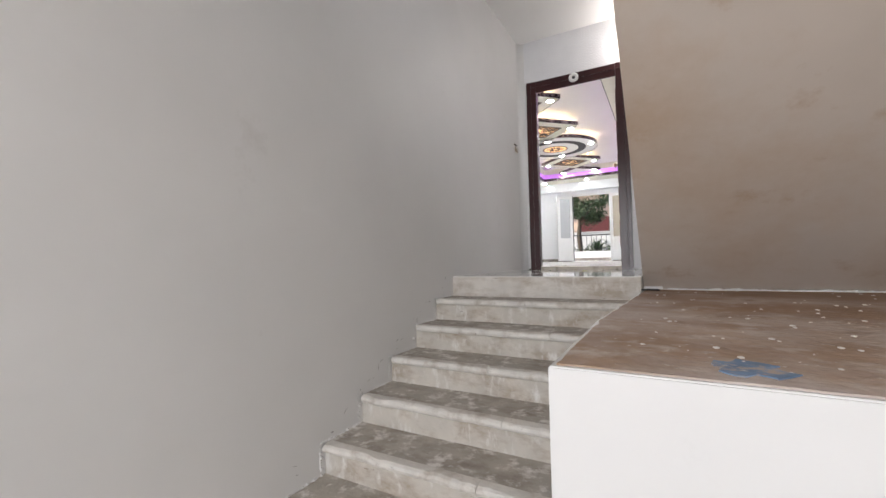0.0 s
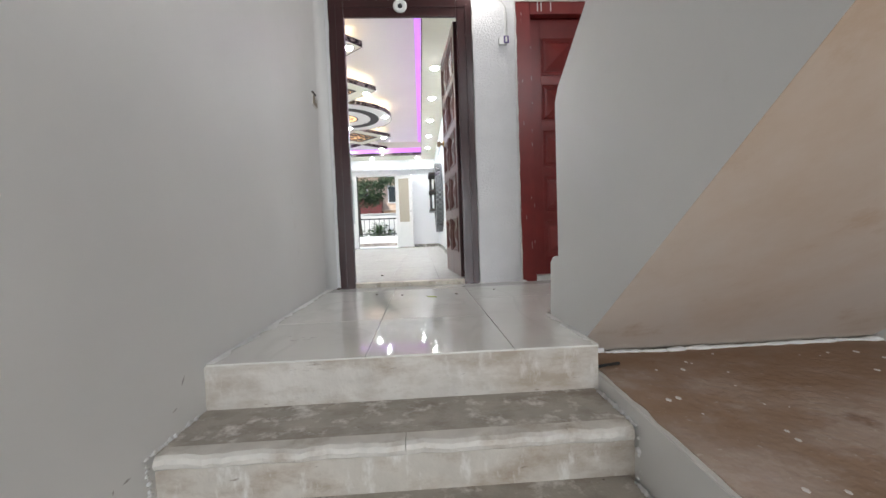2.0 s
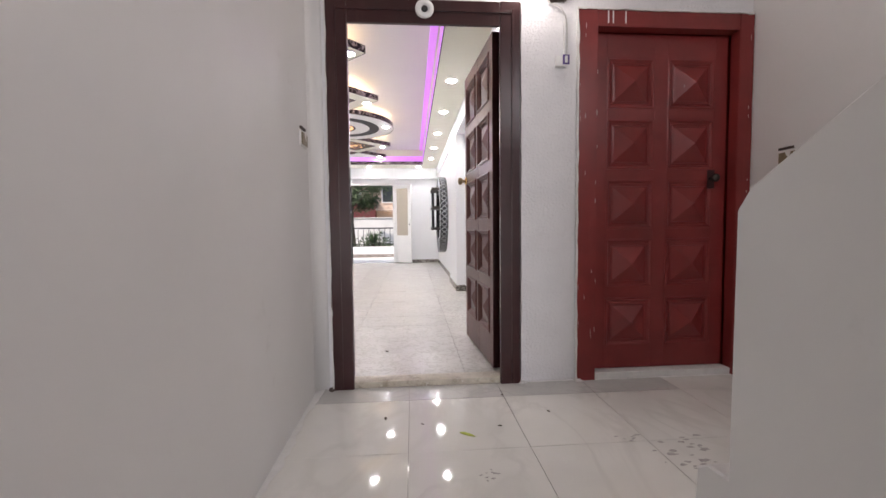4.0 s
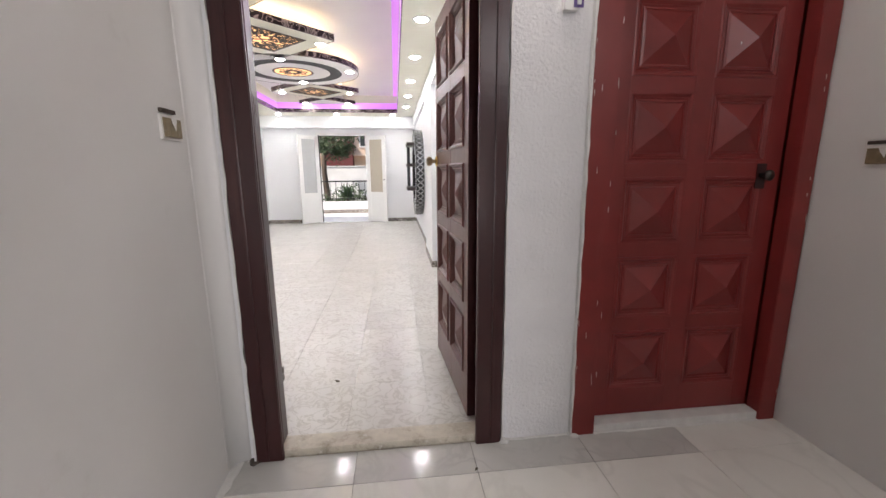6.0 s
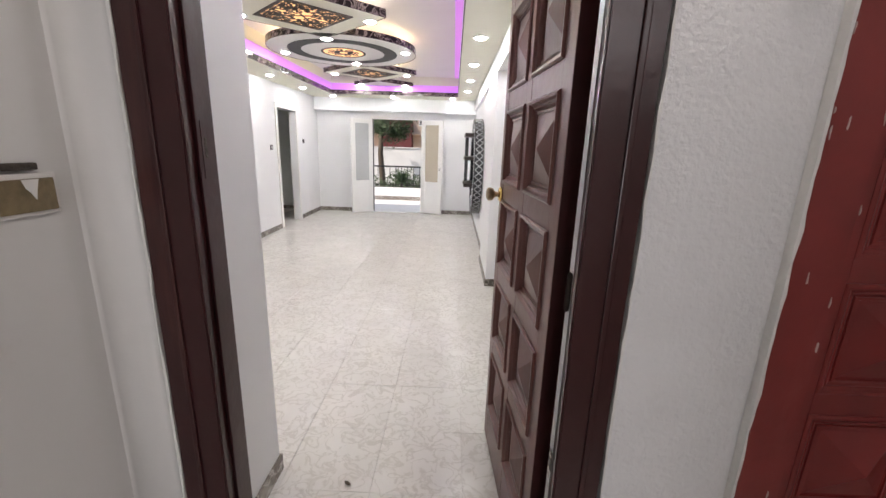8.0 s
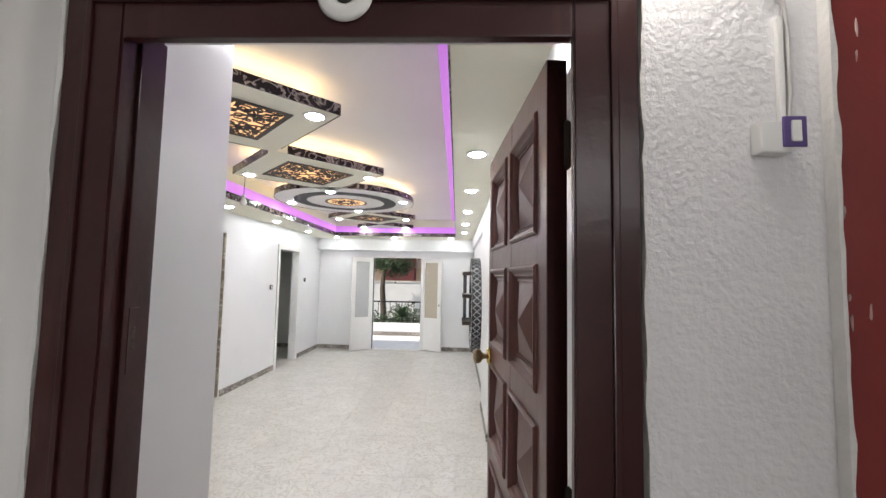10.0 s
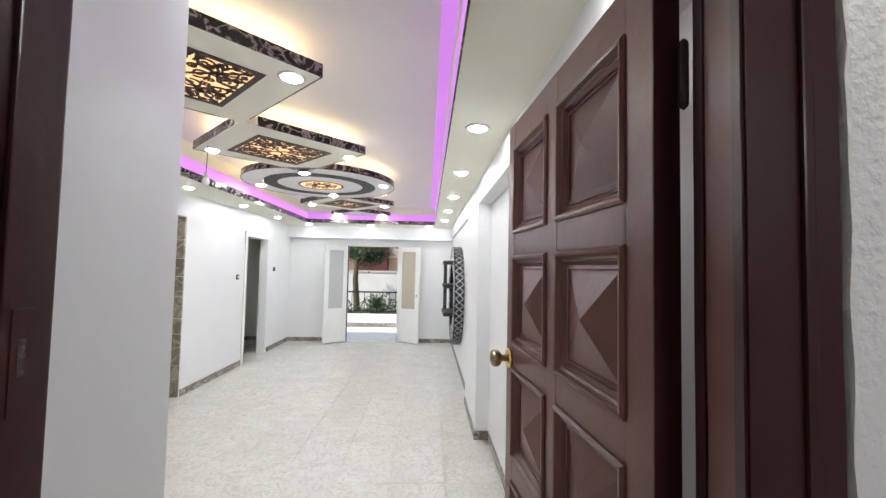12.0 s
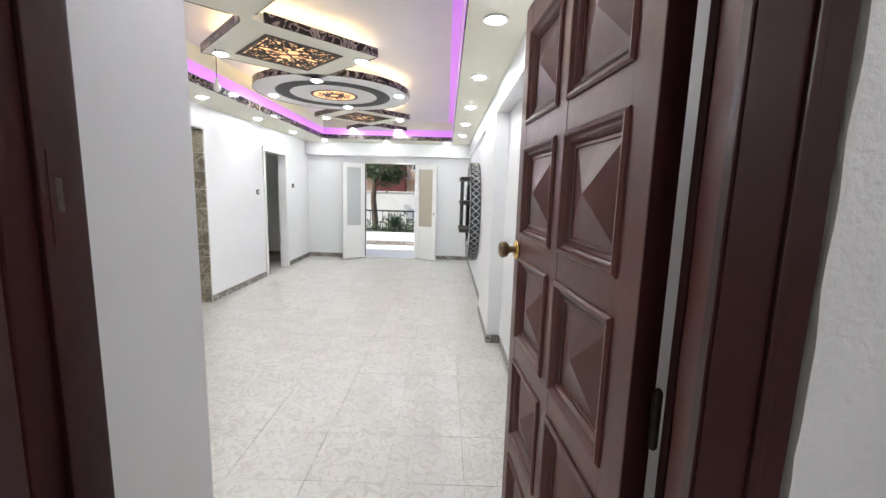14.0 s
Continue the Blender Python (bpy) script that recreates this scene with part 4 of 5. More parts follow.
part("backing", boxm(RED_L - 0.07, RED_R + 0.07, 0.1115, 0.19, LAND, RED_H + 0.07), RED_WOOD, rf)
setting("threshold_neighbour", boxm(RED_L + 0.001, RED_R - 0.001, -0.012, 0.11, LAND - 0.04, 0.012, bevel=0.005), SPLASH, "white plastered door sill", "threshold")
random.seed(11)
for i in range(34):  # scraped paint and plaster on the red frame and panels
    x = random.choice((0.942, 0.945, 0.95, 0.985, 1.03, 2.05, 2.07, 1.055)) + random.uniform(-0.005, 0.005)
    z = random.uniform(0.1, 2.2)
    b = bmesh.new()
    n = 7
    prism(b, [(x + random.uniform(0.4, 1) * 0.0026 * math.cos(a), z + random.uniform(0.4, 1) * random.uniform(0.004, 0.03) * math.sin(a)) for a in (2 * math.pi * k / n for k in range(n))], "y", -0.0225, -0.0195)
    part("scrape", b, SCRAPE, rf)
for x in (1.12, 1.15, 1.23):
    part("scrape", boxm(x, x + 0.008, -0.0215, -0.0192, RED_H + 0.02, RED_H + 0.097), CHIP, rf)

# ---- fittings on the stair walls ----
bell = thing("bell_switch", "white surface-mounted bell switch with a purple surround", "switch", pose(0.836, 0, 1.958))
part("back_box", boxm(-0.04, 0.018, -0.028, 0.0, -0.034, 0.026, bevel=0.003), WHITE_PLASTIC, bell)
part("surround", boxm(-0.002, 0.04, -0.033, -0.0282, -0.025, 0.033, bevel=0.002), PURPLE, bell, "purple surround")
part("rocker", boxm(0.010, 0.027, -0.038, -0.0332, -0.016, 0.024, bevel=0.002), WHITE_PLASTIC, bell)
cond = thing("cable_conduit", "thin white cable duct rising above the bell switch", "conduit")
part("duct", boxm(0.847, 0.858, -0.011, 0.0, 1.985, 2.20, bevel=0.003), WHITE_PLASTIC, cond)
part("cable", tube(bmesh.new(), [(0.866, -0.005, 2.0), (0.870, -0.006, 2.05), (0.868, -0.006, 2.18), (0.858, -0.012, 2.23), (0.83, -0.02, 2.27), (0.80, -0.02, 2.285), (0.76, -0.015, 2.30), (0.74, -0.012, 2.33)], 0.004), CABLE, cond, "loose grey cable")
hole = thing("broken_junction", "dark broken junction hole with loose wires in the wall", "junction box", pose(0.81, 0, 2.35))
b = bmesh.new()
random.seed(5)
prism(b, [(0.085 * random.uniform(0.75, 1.15) * math.cos(2 * math.pi * k / 14), 0.05 * random.uniform(0.7, 1.2) * math.sin(2 * math.pi * k / 14)) for k in range(14)], "y", -0.006, -0.0005)
part("cavity", b, SOOT, hole, "dark cavity")
for k in range(6):
    a = [Vector((random.uniform(-0.06, 0.06), -0.005, random.uniform(-0.03, 0.03)))]
    for _ in range(5):
        a.append(a[-1] + Vector((random.uniform(-0.035, 0.035), random.uniform(-0.012, 0.006), random.uniform(-0.025, 0.02))))
        a[-1].y = min(a[-1].y, -0.008)
    part("wire", tube(bmesh.new(), a, 0.0035, 6), (SOOT, CABLE, SOOT, BLACK_PLASTIC)[k % 4], hole)
for k in range(5):
    b = bmesh.new()
    bmesh.ops.create_icosphere(b, subdivisions=2, radius=random.uniform(0.014, 0.026))
    for v in b.verts:
        v.co *= 1 + 0.5 * noise.noise(v.co * 60 + Vector((k, 3, 0)))
    b.transform(Matrix.Translation((random.uniform(-0.06, 0.06), -0.006, random.uniform(-0.03, 0.03))))
    part("rubble", b, (SPLASH, SOOT)[k % 2], hole, smooth=True)
bl = thing("wall_bulb", "bare lit bulb in a white holder above the doors", "bulb", pose(0.62, 0, 2.47))
part("holder", lathe(bmesh.new(), [(0.0, 0.0), (0.04, 0.0), (0.04, 0.012), (0.02, 0.016), (0.018, 0.05), (0.0, 0.05)], pose(0, 0, 0, 90), 20), WHITE_PLASTIC, bl, smooth=True)
part("bulb", lathe(bmesh.new(), [(0.0, 0.052), (0.014, 0.052), (0.018, 0.064), (0.03, 0.085), (0.033, 0.10), (0.028, 0.118), (0.014, 0.131), (0.0, 0.134)], pose(0, 0, 0, 90), 20), BULB_GLASS, bl, "glowing glass bulb", smooth=True).visible_shadow = False
for nm, m, lab in (("wall_socket", pose(XL, -0.185, 1.44, 0, 0, 90), "brown taped electrical box with torn paint edges"), ("wall_socket", pose(XR, -0.28, 1.335, 0, 0, -90), "small grey-brown electrical box on the stair wall")):
    s = thing(nm, lab, "socket", m)
    part("box", boxm(-0.055, 0.055, -0.014, 0.0, -0.032, 0.032, bevel=0.003), TAPE, s)
    b = bmesh.new()
    for q in ((-0.066, 0.064, 0.0315, 0.042), (-0.066, 0.064, -0.040, -0.0315), (-0.066, -0.0545, -0.0314, 0.0314), (0.0545, 0.064, -0.0314, 0.0314)):
        box(b, q[0], q[1], -0.009, 0.0, q[2], q[3], bevel=0.002)
    part("paint_rim", b, CHIP, s, "ragged white paint rim")
    b = bmesh.new()
    prism(b, [(-0.01, 0.031), (0.022, 0.031), (0.016, 0.012), (0.012, -0.008), (0.004, 0.006), (-0.004, 0.014)], "y", -0.0165, -0.0142)
    part("torn_tape", b, CHIP, s)
    part("cover_lip", boxm(-0.06, 0.03, -0.012, 0.0, 0.048, 0.062, bevel=0.003), SOOT, s)
# blue stain, plaster crust and a black cable end on the ledge
b = bmesh.new()
random.seed(8)
prism(b, [(1.02 + 0.075 * random.uniform(0.6, 1.2) * math.cos(2 * math.pi * k / 22), -3.90 + 0.085 * random.uniform(0.5, 1.1) * math.sin(2 * math.pi * k / 22)) for k in range(22)], "z", LEDGE + 0.0005, LEDGE + 0.003)
setting("paint_stain", b, BLUE, "dried blue-grey paint stain on the ledge", "stain")
b = bmesh.new()
for k in range(90):
    x = XP + 0.13 + (XR - XP - 0.14) * k / 89
    r = 0.011 + 0.026 * abs(noise.noise(Vector((x * 9, 0, 0)))) + 0.008 * noise.noise(Vector((x * 37, 2, 0)))
    if r < 0.004:
        continue
    bmesh.ops.create_icosphere(b, subdivisions=1, radius=r, matrix=Matrix.Translation((x, -1.708 + 0.02 * noise.noise(Vector((x * 5, 3, 0))), LEDGE + 0.002)) @ Matrix.Diagonal((1.5, 1.2, 0.6, 1)))
tagged(single("plaster_crust", b, SPLASH, "crumbly white plaster crust where ledge meets the slab", "plaster crust", smooth=True), kind="stuff")
single("cable_end", tube(bmesh.new(), [(XP - 0.03, -1.90, LEDGE + 0.008), (XP + 0.03, -1.885, LEDGE + 0.012), (XP + 0.10, -1.86, LEDGE + 0.008)], 0.006), BLACK_PLASTIC, "short black cable end lying on the ledge", "cable")
b = bmesh.new()
random.seed(21)
for k in range(120):
    x, y = random.uniform(XP + 0.05, XR - 0.05), random.uniform(LEDGE_Y + 0.1, -1.78)
    r = random.uniform(0.002, 0.009)
    bmesh.ops.create_icosphere(b, subdivisions=1, radius=r, matrix=Matrix.Translation((x, y, LEDGE + 0.001)) @ Matrix.Diagonal((1, 1.6, 0.35, 1)))
tagged(single("ledge_crumbs", b, CHIP, "scattered plaster splashes and crumbs on the dirty ledge", "crumbs"), kind="stuff")

# scuffs along the stairs on the left wall
b = bmesh.new()
random.seed(29)
for k in range(22):
    y = random.uniform(-3.6, -1.9)
    z = LAND + (y - STEP_Y) * RISE / GOING + random.uniform(0.0, 0.07)
    L, w, a = random.uniform(0.004, 0.018), random.uniform(0.0015, 0.005), random.uniform(-0.6, 1.4)
    d, n = Vector((math.cos(a), math.sin(a))) * L, Vector((-math.sin(a), math.cos(a))) * w
    prism(b, [(y - d.x - n.x * 0.3, z - d.y - n.y * 0.3), (y + n.x, z + n.y), (y + d.x, z + d.y), (y - n.x, z - n.y)], "x", XL + 0.0002, XL + 0.0012)
tagged(single("wall_scuffs", b, CRUMB_GREY, "grey scuff marks along the stair wall", "scuffs"), kind="stuff")

# ---- hall things ----
# left doorway
d2 = thing("side_doorway_frame", "white painted door frame of the unlit side room", "door frame")
part("casing", boxm(HALL_L - 0.21, HALL_L + 0.02, 6.31, 6.389, 0, 2.21, bevel=0.004), WHITE_FRAME, d2)
part("casing", boxm(HALL_L - 0.13, HALL_L + 0.02, 7.241, 7.32, 0, 2.21, bevel=0.004), WHITE_FRAME, d2)
part("head", boxm(HALL_L - 0.21, HALL_L + 0.02, 6.39, 7.24, 2.131, 2.21, bevel=0.004), WHITE_FRAME, d2)
for y, z in ((6.10, 1.45), (7.62, 1.57)):
    sw = thing("light_switch", "small black wall switch plate", "switch", pose(HALL_L, y, z), "hall switches")
    part("plate", boxm(0, 0.009, -0.045, 0.045, -0.04, 0.04, bevel=0.002), BLACK_PLASTIC, sw)
    part("rocker", boxm(0.0092, 0.014, -0.016, 0.016, -0.022, 0.022, bevel=0.002), WHITE_PLASTIC if y < 7 else BLACK_PLASTIC, sw)
clad = thing("stone_cladding", "column of rough brown stone blocks on the wall's end", "stone cladding")
random.seed(3)
z = 0.0
while z < 2.23:
    h = min(random.uniform(0.16, 0.27), 2.235 - z)
    if 2.235 - z - h < 0.1:
        h = 2.235 - z
    part("stone", boxm(HALL_L - 0.2, HALL_L - 0.003, 4.688 - random.uniform(0.016, 0.03), 4.689, z + 0.003, z + h - 0.003, bevel=0.004), STONE_STRIP, clad)
    z += h


def skirting(name, runs, label):
    t = thing(name, label, "skirting")
    t["kind"] = "structure"
    for (ax, a, b0, b1, side) in runs:
        n = max(1, round((b1 - b0) / 0.42))
        for i in range(n):
            s0, s1 = b0 + (b1 - b0) * i / n + 0.0015, b0 + (b1 - b0) * (i + 1) / n - 0.0015
            q = sorted((a, a + 0.012 * side))
            part("skirting_tile", boxm(q[0], q[1], s0, s1, 0, 0.085, bevel=0.002) if ax == "x" else boxm(s0, s1, q[0], q[1], 0, 0.085, bevel=0.002), BASE_MARBLE, t)


skirting("baseboard", [("x", HALL_L, 4.70, 6.305, 1), ("x", HALL_L, 7.325, HALL_FAR, 1), ("y", HALL_FAR, HALL_L + 0.014, OX0 - 0.06, -1), ("y", HALL_FAR, OX1 + 0.06, HALL_R - 0.014, -1),
                       ("x", HALL_R, 4.62, HALL_FAR, -1), ("x", 0.565, 3.51, 4.60, -1), ("y", 3.51, 0.553, 0.695, -1), ("y", 4.60, 0.565, 0.601, 1), ("x", 0.695, 0.22, 3.496, -1),
                       ("y", HALL_FAR, -4.88, HALL_L - 0.13, -1), ("x", -0.645, 0.22, 0.697, 1), ("y", 0.685, -1.9, -0.645, 1)], "grey-brown veined marble skirting tiles")

# balcony double doors
bd = thing("balcony_door_frame", "white painted frame of the balcony doors", "door frame")
part("jamb", boxm(OX0 - 0.049, OX0, HALL_FAR - 0.02, HALL_FAR + 0.18, 0, OH + 0.049, bevel=0.003), WHITE_FRAME, bd)
part("jamb", boxm(OX1, OX1 + 0.049, HALL_FAR - 0.02, HALL_FAR + 0.18, 0, OH + 0.049, bevel=0.003), WHITE_FRAME, bd)
part("head", boxm(OX0 + 0.001, OX1 - 0.001, HALL_FAR - 0.02, HALL_FAR + 0.18, OH, OH + 0.049, bevel=0.003), WHITE_FRAME, bd)
# thin black strip down the left jamb
part("dark_edge", boxm(OX0 + 0.0005, OX0 + 0.028, HALL_FAR - 0.012, HALL_FAR + 0.01, 0.019, OH - 0.002), BLACK_PLASTIC, bd, "thin dark strip along the jamb")
part("sill", boxm(OX0 + 0.001, OX1 - 0.001, HALL_FAR - 0.02, HALL_FAR + 0.18, -0.004, 0.018, bevel=0.003), WHITE_FRAME, bd)


def balcony_leaf(m, glass, label):
    t = thing("balcony_door", label, "door", m, "balcony doors")
    w, h = 0.54, OH - 0.02
    part("stile", boxm(0, 0.10, 0, 0.04, 0.02, h, bevel=0.003), WHITE_FRAME, t)
    part("stile", boxm(w - 0.10, w, 0, 0.04, 0.02, h, bevel=0.003), WHITE_FRAME, t)
    part("rail", boxm(0.1005, w - 0.1005, 0.001, 0.039, h - 0.09, h, bevel=0.002), WHITE_FRAME, t)
    part("rail", boxm(0.1005, w - 0.1005, 0.001, 0.039, 0.64, 0.75, bevel=0.002), WHITE_FRAME, t)
    part("lower_panel", boxm(0.1005, w - 0.1005, 0.006, 0.034, 0.021, 0.639), WHITE_FRAME, t)
    part("glass_pane", boxm(0.1005, w - 0.1005, 0.014, 0.026, 0.751, h - 0.0905), glass, t, "frosted glass pane")
    part("handle", tube(bmesh.new(), [(w - 0.04, -0.001, 1.06), (w - 0.04, -0.035, 1.06), (w - 0.04, -0.035, 1.02)], 0.007), STEEL, t)


balcony_leaf(pose(OX1 + 0.01, HALL_FAR - 0.03, 0, 0, 0, -28), FROST_WARM, "white balcony door with tan frosted glass, standing open")
balcony_leaf(pose(OX0 - 0.01, HALL_FAR - 0.03, 0, 0, 0, 222), FROST, "white balcony door with grey frosted glass, standing open")

# round mosaic wall frame with shelves
nz, ny, nr = 1.22, 6.2, 0.80
mo = thing("mosaic_wall_frame", "round black and silver mosaic wall frame with small shelves", "wall decoration", pose(HALL_R, ny, nz))
b = bmesh.new()
lathe(b, [(0.50, 0.001), (nr, 0.001), (nr, 0.15), (0.50, 0.15), (0.50, 0.001)], pose(0, 0, 0, 0, -90), 56)
part("ring", b, MOSAIC_DARK, mo)
b = bmesh.new()
for ring, (r0, r1) in enumerate(((0.53, 0.61), (0.63, 0.71), (0.72, 0.79))):
    n = 44
    for k in range(n):
        a0, a1 = 2 * math.pi * k / n, 2 * math.pi * (k + 1) / n
        p, q = (r0, r1) if (k + ring) % 2 else (r1, r0)
        c0, c1 = Vector((0, p * math.cos(a0), p * math.sin(a0))), Vector((0, q * math.cos(a1), q * math.sin(a1)))
        u = (c1 - c0).normalized()
        s = Vector((0, -u.z, u.y)) * 0.011
        vs = [b.verts.new((-0.1535, *(v.y, v.z))) for v in (c0 - s, c1 - s, c1 + s, c0 + s)]
        ws = [b.verts.new((-0.1502, v.co.y, v.co.z)) for v in vs]
        b.faces.new(vs)
        for i in range(4):
            b.faces.new((vs[i], vs[(i + 1) % 4], ws[(i + 1) % 4], ws[i]))
for k in range(96):
    a0, a1 = 2 * math.pi * k / 96, 2 * math.pi * (k + 1) / 96
    for u, v in ((0.014, 0.074), (0.134, 0.074), (0.074, 0.134), (0.074, 0.014)):
        if (k % 2 == 0) == (u != 0.074):
            vs = [b.verts.new((-x, (nr + 0.003) * math.cos(a), (nr + 0.003) * math.sin(a))) for x, a in ((u - 0.009, a0), (u + 0.009, a0), (v + 0.009, a1), (v - 0.009, a1))]
            b.faces.new(vs)
bmesh.ops.recalc_face_normals(b, faces=b.faces)
part("zigzag_tiles", b, MOSAIC_LIGHT, mo, "silver zigzag mosaic tiles")["kind"] = "stuff"
part("back_board", boxm(-0.03, -0.001, -0.42, 0.42, -0.5, 0.5), MOSAIC_DARK, mo)
for z in (-0.32, 0.12, 0.50):
    part("shelf", boxm(-0.29, -0.031, -0.30, 0.42, z, z + 0.06, bevel=0.006), STEEL, mo, "dark shelf")
part("post", boxm(-0.27, -0.21, 0.34, 0.40, -0.27, 0.12), MOSAIC_DARK, mo)
part("post", boxm(-0.27, -0.21, 0.34, 0.40, 0.17, 0.50), MOSAIC_DARK, mo)

hb = thing("hanging_bulb", "bare unlit bulb hanging on a thin wire", "bulb", pose(-1.90, 3.10, 0))
part("wire", tube(bmesh.new(), [(0, 0, PANEL - 0.001), (0.004, 0, 2.59), (-0.002, 0, 2.46)], 0.003, 6), BLACK_PLASTIC, hb)
part("holder", lathe(bmesh.new(), [(0.0, 2.46), (0.014, 2.46), (0.016, 2.43), (0.0, 2.43)], n=14), WHITE_PLASTIC, hb, smooth=True)
part("bulb", lathe(bmesh.new(), [(0.0, 2.429), (0.013, 2.429), (0.028, 2.40), (0.032, 2.38), (0.026, 2.36), (0.012, 2.348), (0.0, 2.346)], n=18), DEAD_BULB, hb, smooth=True)

# ---- balcony and outside ----
setting("floor_balcony", boxm(-5.0, 3.0, HALL_FAR + 0.2, 10.95, -0.2, -0.004), BALCONY_TILE, "white tiled balcony floor", "floor")
par = thing("balcony_parapet", "low white balcony wall with a dark skirting band", "parapet")
part("wall", boxm(-5.0, 3.0, 10.75, 10.95, -0.003, 0.345, bevel=0.006), BALCONY_WHITE, par)
part("band", boxm(-5.0, 3.0, 10.735, 10.749, -0.003, 0.11), BASE_MARBLE, par, "dark skirting band")
rail = thing("balcony_railing", "black iron balcony railing with upright bars", "railing")
part("top_rail", boxm(-5.0, 3.0, 10.82, 10.88, 0.93, 0.97, bevel=0.008), BLACK_IRON, rail)
part("bottom_rail", boxm(-5.0, 3.0, 10.835, 10.865, 0.42, 0.44), BLACK_IRON, rail)
bar = mesh_of("bar", tube(bmesh.new(), [(0, 0, 0.34), (0, 0, 0.93)], 0.009, 8), BLACK_IRON)
for k in range(46):
    o = new("bar", bar)
    o.parent, o.location = rail, (-4.95 + k * 0.172, 10.85, 0)
setting("ground", boxm(-400, 400, 11.0, 800, -1.6, -1.4), GROUND, "dusty street ground", "ground")
yard = thing("street_wall", "sunlit white street wall", "wall")
part("wall", boxm(-14, 12, 17.0, 17.3, -1.4, 1.42), WHITE_WALL, yard)
part("coping", boxm(-14, 12, 16.97, 17.33, 1.421, 1.46, bevel=0.01), WHITE_WALL, yard)


def building(x0, x1, y, h, storeys, mat, label):
    t = thing("apartment_building", label, "building")
    part("wall", boxm(x0, x1, y, y + 9, -1.4, h), mat, t)
    part("roof", boxm(x0 - 0.3, x1 + 0.3, y - 0.3, y + 9.3, h + 0.002, h + 0.35), mat, t)
    n = int((x1 - x0) / 2.6)
    for s in range(storeys):
        for k in range(n):
            cx, cz = x0 + (k + 0.5) * (x1 - x0) / n, -1.4 + (s + 0.5) * (h + 1.4) / storeys
            w = part("window", boxm(cx - 0.65, cx + 0.65, y - 0.06, y - 0.002, cz - 0.7, cz + 0.75), WHITE_FRAME, t)
            part("pane", boxm(cx - 0.55, cx + 0.55, y - 0.075, y - 0.061, cz - 0.6, cz + 0.65), GLASS_DARK, w)
        part("balcony_slab", boxm(x0 + 0.4, x1 - 0.4, y - 1.0, y - 0.08, -1.4 + s * (h + 1.4) / storeys + 0.35, -1.4 + s * (h + 1.4) / storeys + 0.5), mat, t)
    return t


ab = building(-12, 2.5, 30, 12, 4, FACADE, "tan plastered apartment building across the street")
part("awning", boxm(-5.0, -2.9, 28.6, 29.9, 1.4, 3.3), BRICK_RED, ab, "dark red shutters and awning")
building(4, 18, 34, 14, 5, WHITE_WALL, "pale apartment building across the street")


def leafy(bm, c, r, n, size, flat=0.7):
    for _ in range(n):
        d = Vector((random.gauss(0, 1), random.gauss(0, 1), random.gauss(0, flat)))
        p = Vector(c) + d.normalized() * r * random.random() ** 0.45
        s = size * random.uniform(0.6, 1.3)
        q = Euler((random.uniform(-1, 1), random.uniform(-1, 1), random.uniform(0, 6.3))).to_matrix()
        bm.faces.new([bm.verts.new(p + q @ Vector(v) * s) for v in ((-0.5, 0, 0), (0, -0.22, 0.05), (0.6, 0, 0), (0, 0.22, 0.05))])


def tree(x, y, h, seed, label):
    random.seed(seed)
    t = thing("tree", label, "tree", pose(x, y, -1.4))
    b = tube(bmesh.new(), [(0, 0, 0), (0.06, 0.02, h * 0.25), (-0.04, 0.05, h * 0.5), (0.05, 0, h * 0.8)], [0.17, 0.13, 0.10, 0.04], 10)
    part("trunk", b, BARK, t, smooth=True)
    b = bmesh.new()
    for k in range(12):
        a = k * 2.4
        z0 = h * random.uniform(0.58, 0.86)
        L = random.uniform(0.7, 1.6)
        tip = Vector((L * math.cos(a), L * math.sin(a), z0 + random.uniform(0.1, 0.9)))
        part("limb", tube(bmesh.new(), [(0, 0, z0), tip * 0.5 + Vector((0, 0, z0 * 0.5 + 0.1)), tip], [0.045, 0.03, 0.010], 6), BARK, t, smooth=True)
        for f in (0.55, 0.8, 1.0, 1.15):
            leafy(b, Vector((0, 0, z0)).lerp(tip, f), random.uniform(0.25, 0.5), 170, 0.12)
    part("crown", b, LEAF, t)


tree(-2.62, 14.8, 5.2, 31, "dark green street tree with uneven crown")
tree(-6.4, 19.0, 6.4, 32, "dark green street tree with uneven crown")
tree(0.6, 24.5, 5.6, 33, "dark green street tree with uneven crown")


def yucca(x, y, z, n, r, seed):
    random.seed(seed)
    t = thing("yucca_plant", "spiky green yucca plant behind the railing", "plant", pose(x, y, z), "plants by the balcony")
    b = bmesh.new()
    for k in range(n):
        a, e = random.uniform(0, 6.3), random.uniform(0.15, 1.35)
        L = r * random.uniform(0.7, 1.1)
        d = Vector((math.cos(a) * math.cos(e), math.sin(a) * math.cos(e), math.sin(e)))
        s = Vector((-math.sin(a), math.cos(a), 0)) * 0.022
        prev = None
        for i in range(5):
            f = i / 4
            p = Vector((0, 0, 0.5 * r)) + d * L * f - Vector((0, 0, 0.28 * L * f * f))
            w = s * (1 - f * 0.95)
            cur = (b.verts.new(p - w), b.verts.new(p + w))
            if prev:
                b.faces.new((prev[0], prev[1], cur[1], cur[0]))
            prev = cur
    part("leaves", b, LEAF_PALE, t)
    part("stem", tube(bmesh.new(), [(0, 0, -1.0), (0.02, 0, 0), (0, 0, 0.5 * r)], [0.06, 0.05, 0.045], 8), BARK, t)


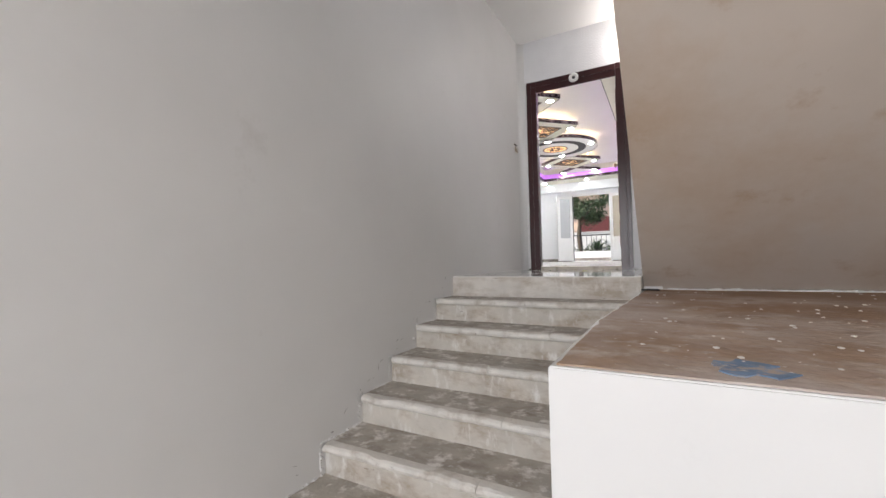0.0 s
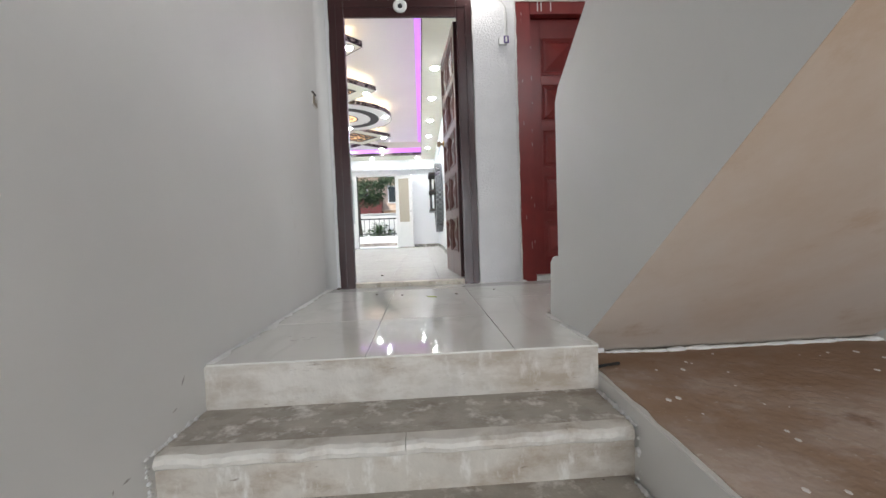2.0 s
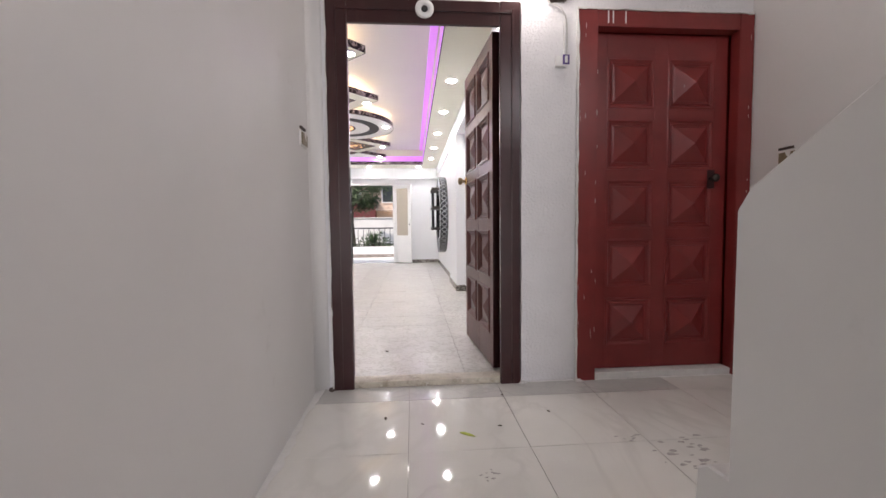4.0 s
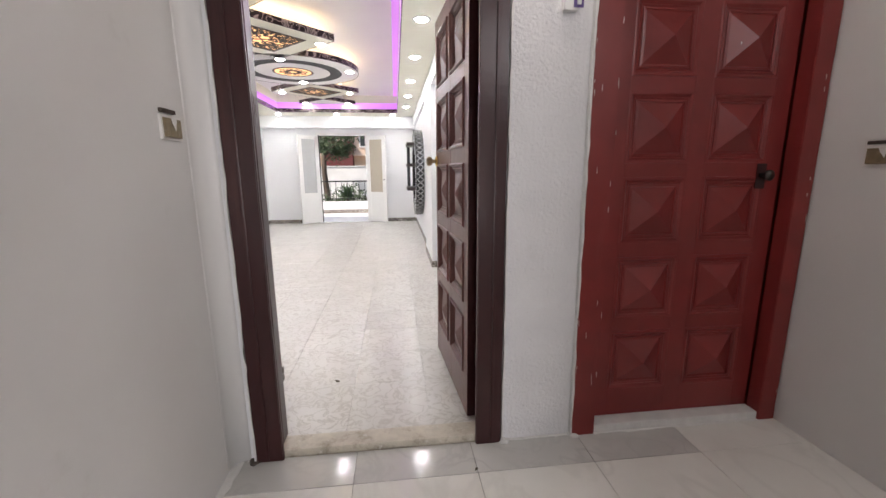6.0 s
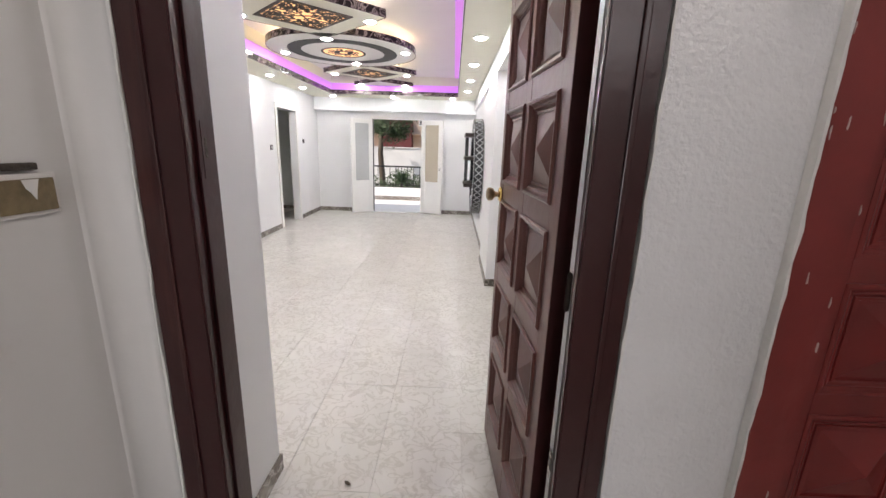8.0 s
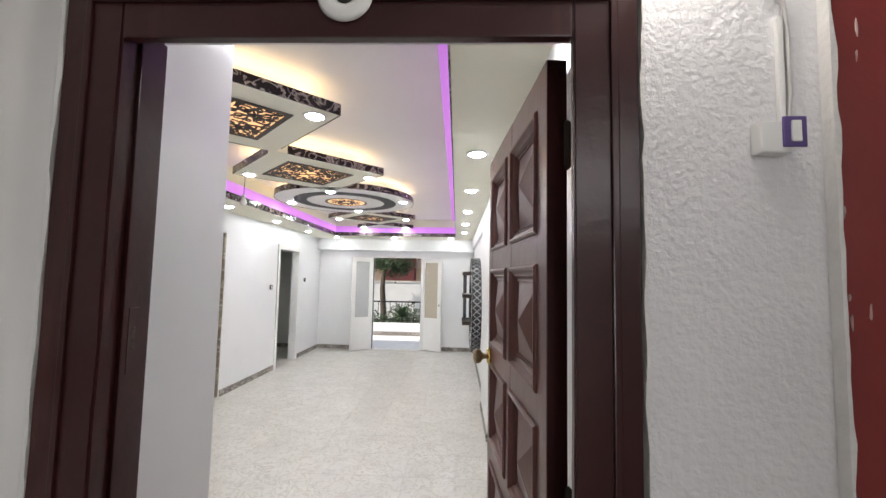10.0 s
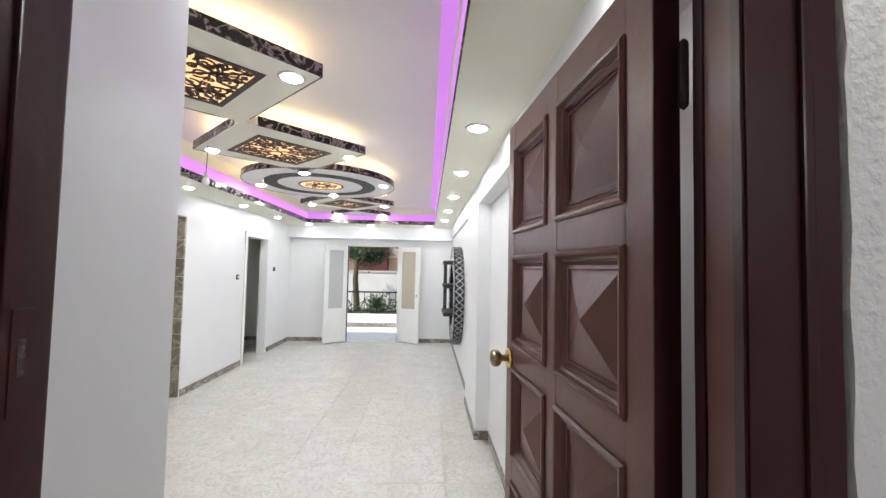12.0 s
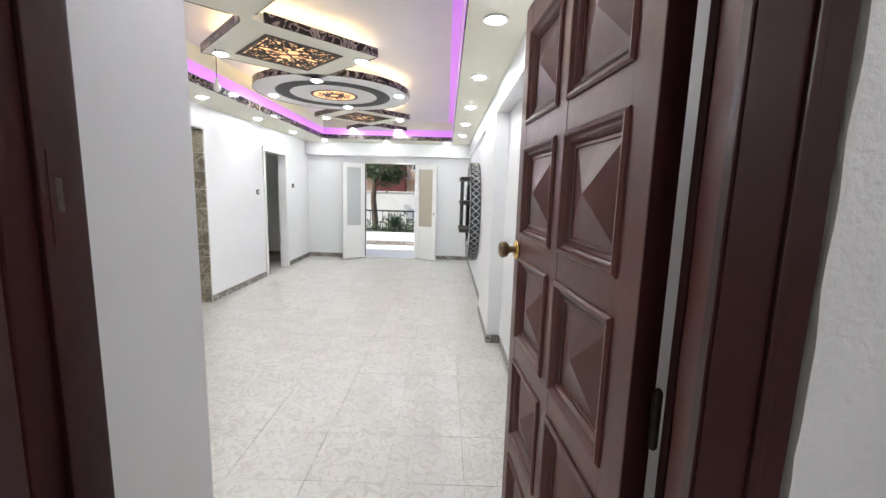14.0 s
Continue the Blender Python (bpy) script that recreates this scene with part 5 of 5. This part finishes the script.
yucca(-1.45, 11.75, 0.05, 150, 0.70, 41)
yucca(-2.5, 12.0, -0.25, 90, 0.8, 42)
yucca(-0.6, 12.1, -0.55, 90, 0.8, 43)
random.seed(44)
b = bmesh.new()
for k in range(40):
    leafy(b, (-9 + k * 0.42, 12.9 + random.uniform(-0.25, 0.25), 0.22 + random.uniform(-0.35, 0.12)), 0.52, 420, 0.13)
tagged(single("hedge", b, LEAF, "dark green hedge along the street", "hedge"), kind="stuff")

# ---- small litter ----
b = bmesh.new()
prism(b, [(-0.04, 0), (-0.015, 0.012), (0.02, 0.010), (0.045, 0.0), (0.015, -0.009), (-0.02, -0.010)], "z", 0.0005, 0.003)
single("fallen_leaf", b, DRY_LEAF, "small yellow-green leaf lying on the landing", "leaf", m=pose(0.155, -0.616, LAND, 0, 0, -35))
random.seed(17)
for x, y, z, s in ((-0.24, -0.42, LAND, 0.012), (-0.30, 0.62, 0, 0.014), (0.33, -0.55, LAND, 0.008), (0.42, -0.19, LAND, 0.008), (-0.05, -0.5, LAND, 0.007), (0.62, -0.42, LAND, 0.007)):
    b = bmesh.new()
    bmesh.ops.create_icosphere(b, subdivisions=1, radius=s, matrix=Matrix.Diagonal((1.6, 0.7, 0.4, 1)))
    for v in b.verts:
        v.co *= 1 + 0.5 * noise.noise(v.co * 90)
    single("crumb", b, CRUMB, "tiny dark crumb of dirt on the floor", "crumb", "dirt crumbs", m=pose(x, y, z + s * 0.3, 0, 0, random.uniform(0, 180)))

b = bmesh.new()
random.seed(52)
for cx, cy, r in ((1.00, -0.84, 0.08), (1.14, -0.77, 0.07), (1.06, -0.95, 0.05), (0.20, -0.92, 0.03), (-0.42, -1.62, 0.035), (0.9, -0.72, 0.03)):
    for _ in range(9):
        x, y, s = cx + random.gauss(0, r), cy + random.gauss(0, r * 0.6), r * random.uniform(0.12, 0.4)
        prism(b, [(x + s * random.uniform(0.4, 1.2) * math.cos(a), y + 0.5 * s * random.uniform(0.4, 1.2) * math.sin(a)) for a in (2 * math.pi * k / 9 for k in range(9))], "z", LAND + 0.0008, LAND + 0.0014 + 0.0001 * random.random())
tagged(single("floor_smudges", b, CRUMB_GREY, "dried grey dirt smudges on the polished landing tiles", "smudges"), kind="stuff")

# ---- floor tiles ----
TJ = 0.0013
xs = [XL + 0.002, -0.12, 0.425, 0.97, 1.50, XR - 0.002]
ys = [STEP_Y - 0.008, -1.29, -0.75, -0.21, -0.003]
for j in range(len(ys) - 1):
    for i in range(len(xs) - 1):
        border = j == len(ys) - 2
        if border and i == len(xs) - 2:
            border = False
        if j == 0 and i > 2:
            continue
        part("floor_tile", boxm(xs[i] + TJ, (XP if j == 0 and i == 2 else xs[i + 1]) - TJ, ys[j] + TJ, ys[j + 1] - TJ, LAND - 0.0079, LAND + random.uniform(-0.0006, 0.0006), bevel=0.001), GREY_TILE if border else LAND_TILE, landing)
T = 0.4275
tile = mesh_of("floor_tile", boxm(0.001, T - 0.001, 0.001, T - 0.001, -0.0059, 0.0, bevel=0.0008), HALL_TILE)
for i in range(-9, 4):
    for j in range(-3, 17):
        x, y = -0.185 + i * T, 1.43 + j * T
        if x + T < HALL_L - 0.25 or x > 0.69 or y + T < 0.22 or y > HALL_FAR + 0.1:
            continue
        if y < 0.22 or x + T > 0.9:
            o = new("floor_tile", mesh_of("floor_tile", boxm(x + 0.001, min(x + T, 0.89) - 0.001, (0.113 if y < 0.22 else y) + 0.001, y + T - 0.001, -0.0059, 0.0), HALL_TILE))
            o.parent = hall_floor
            continue
        o = new("floor_tile", tile)
        o.parent, o.location = hall_floor, (x, y, random.uniform(-0.0004, 0.0004))
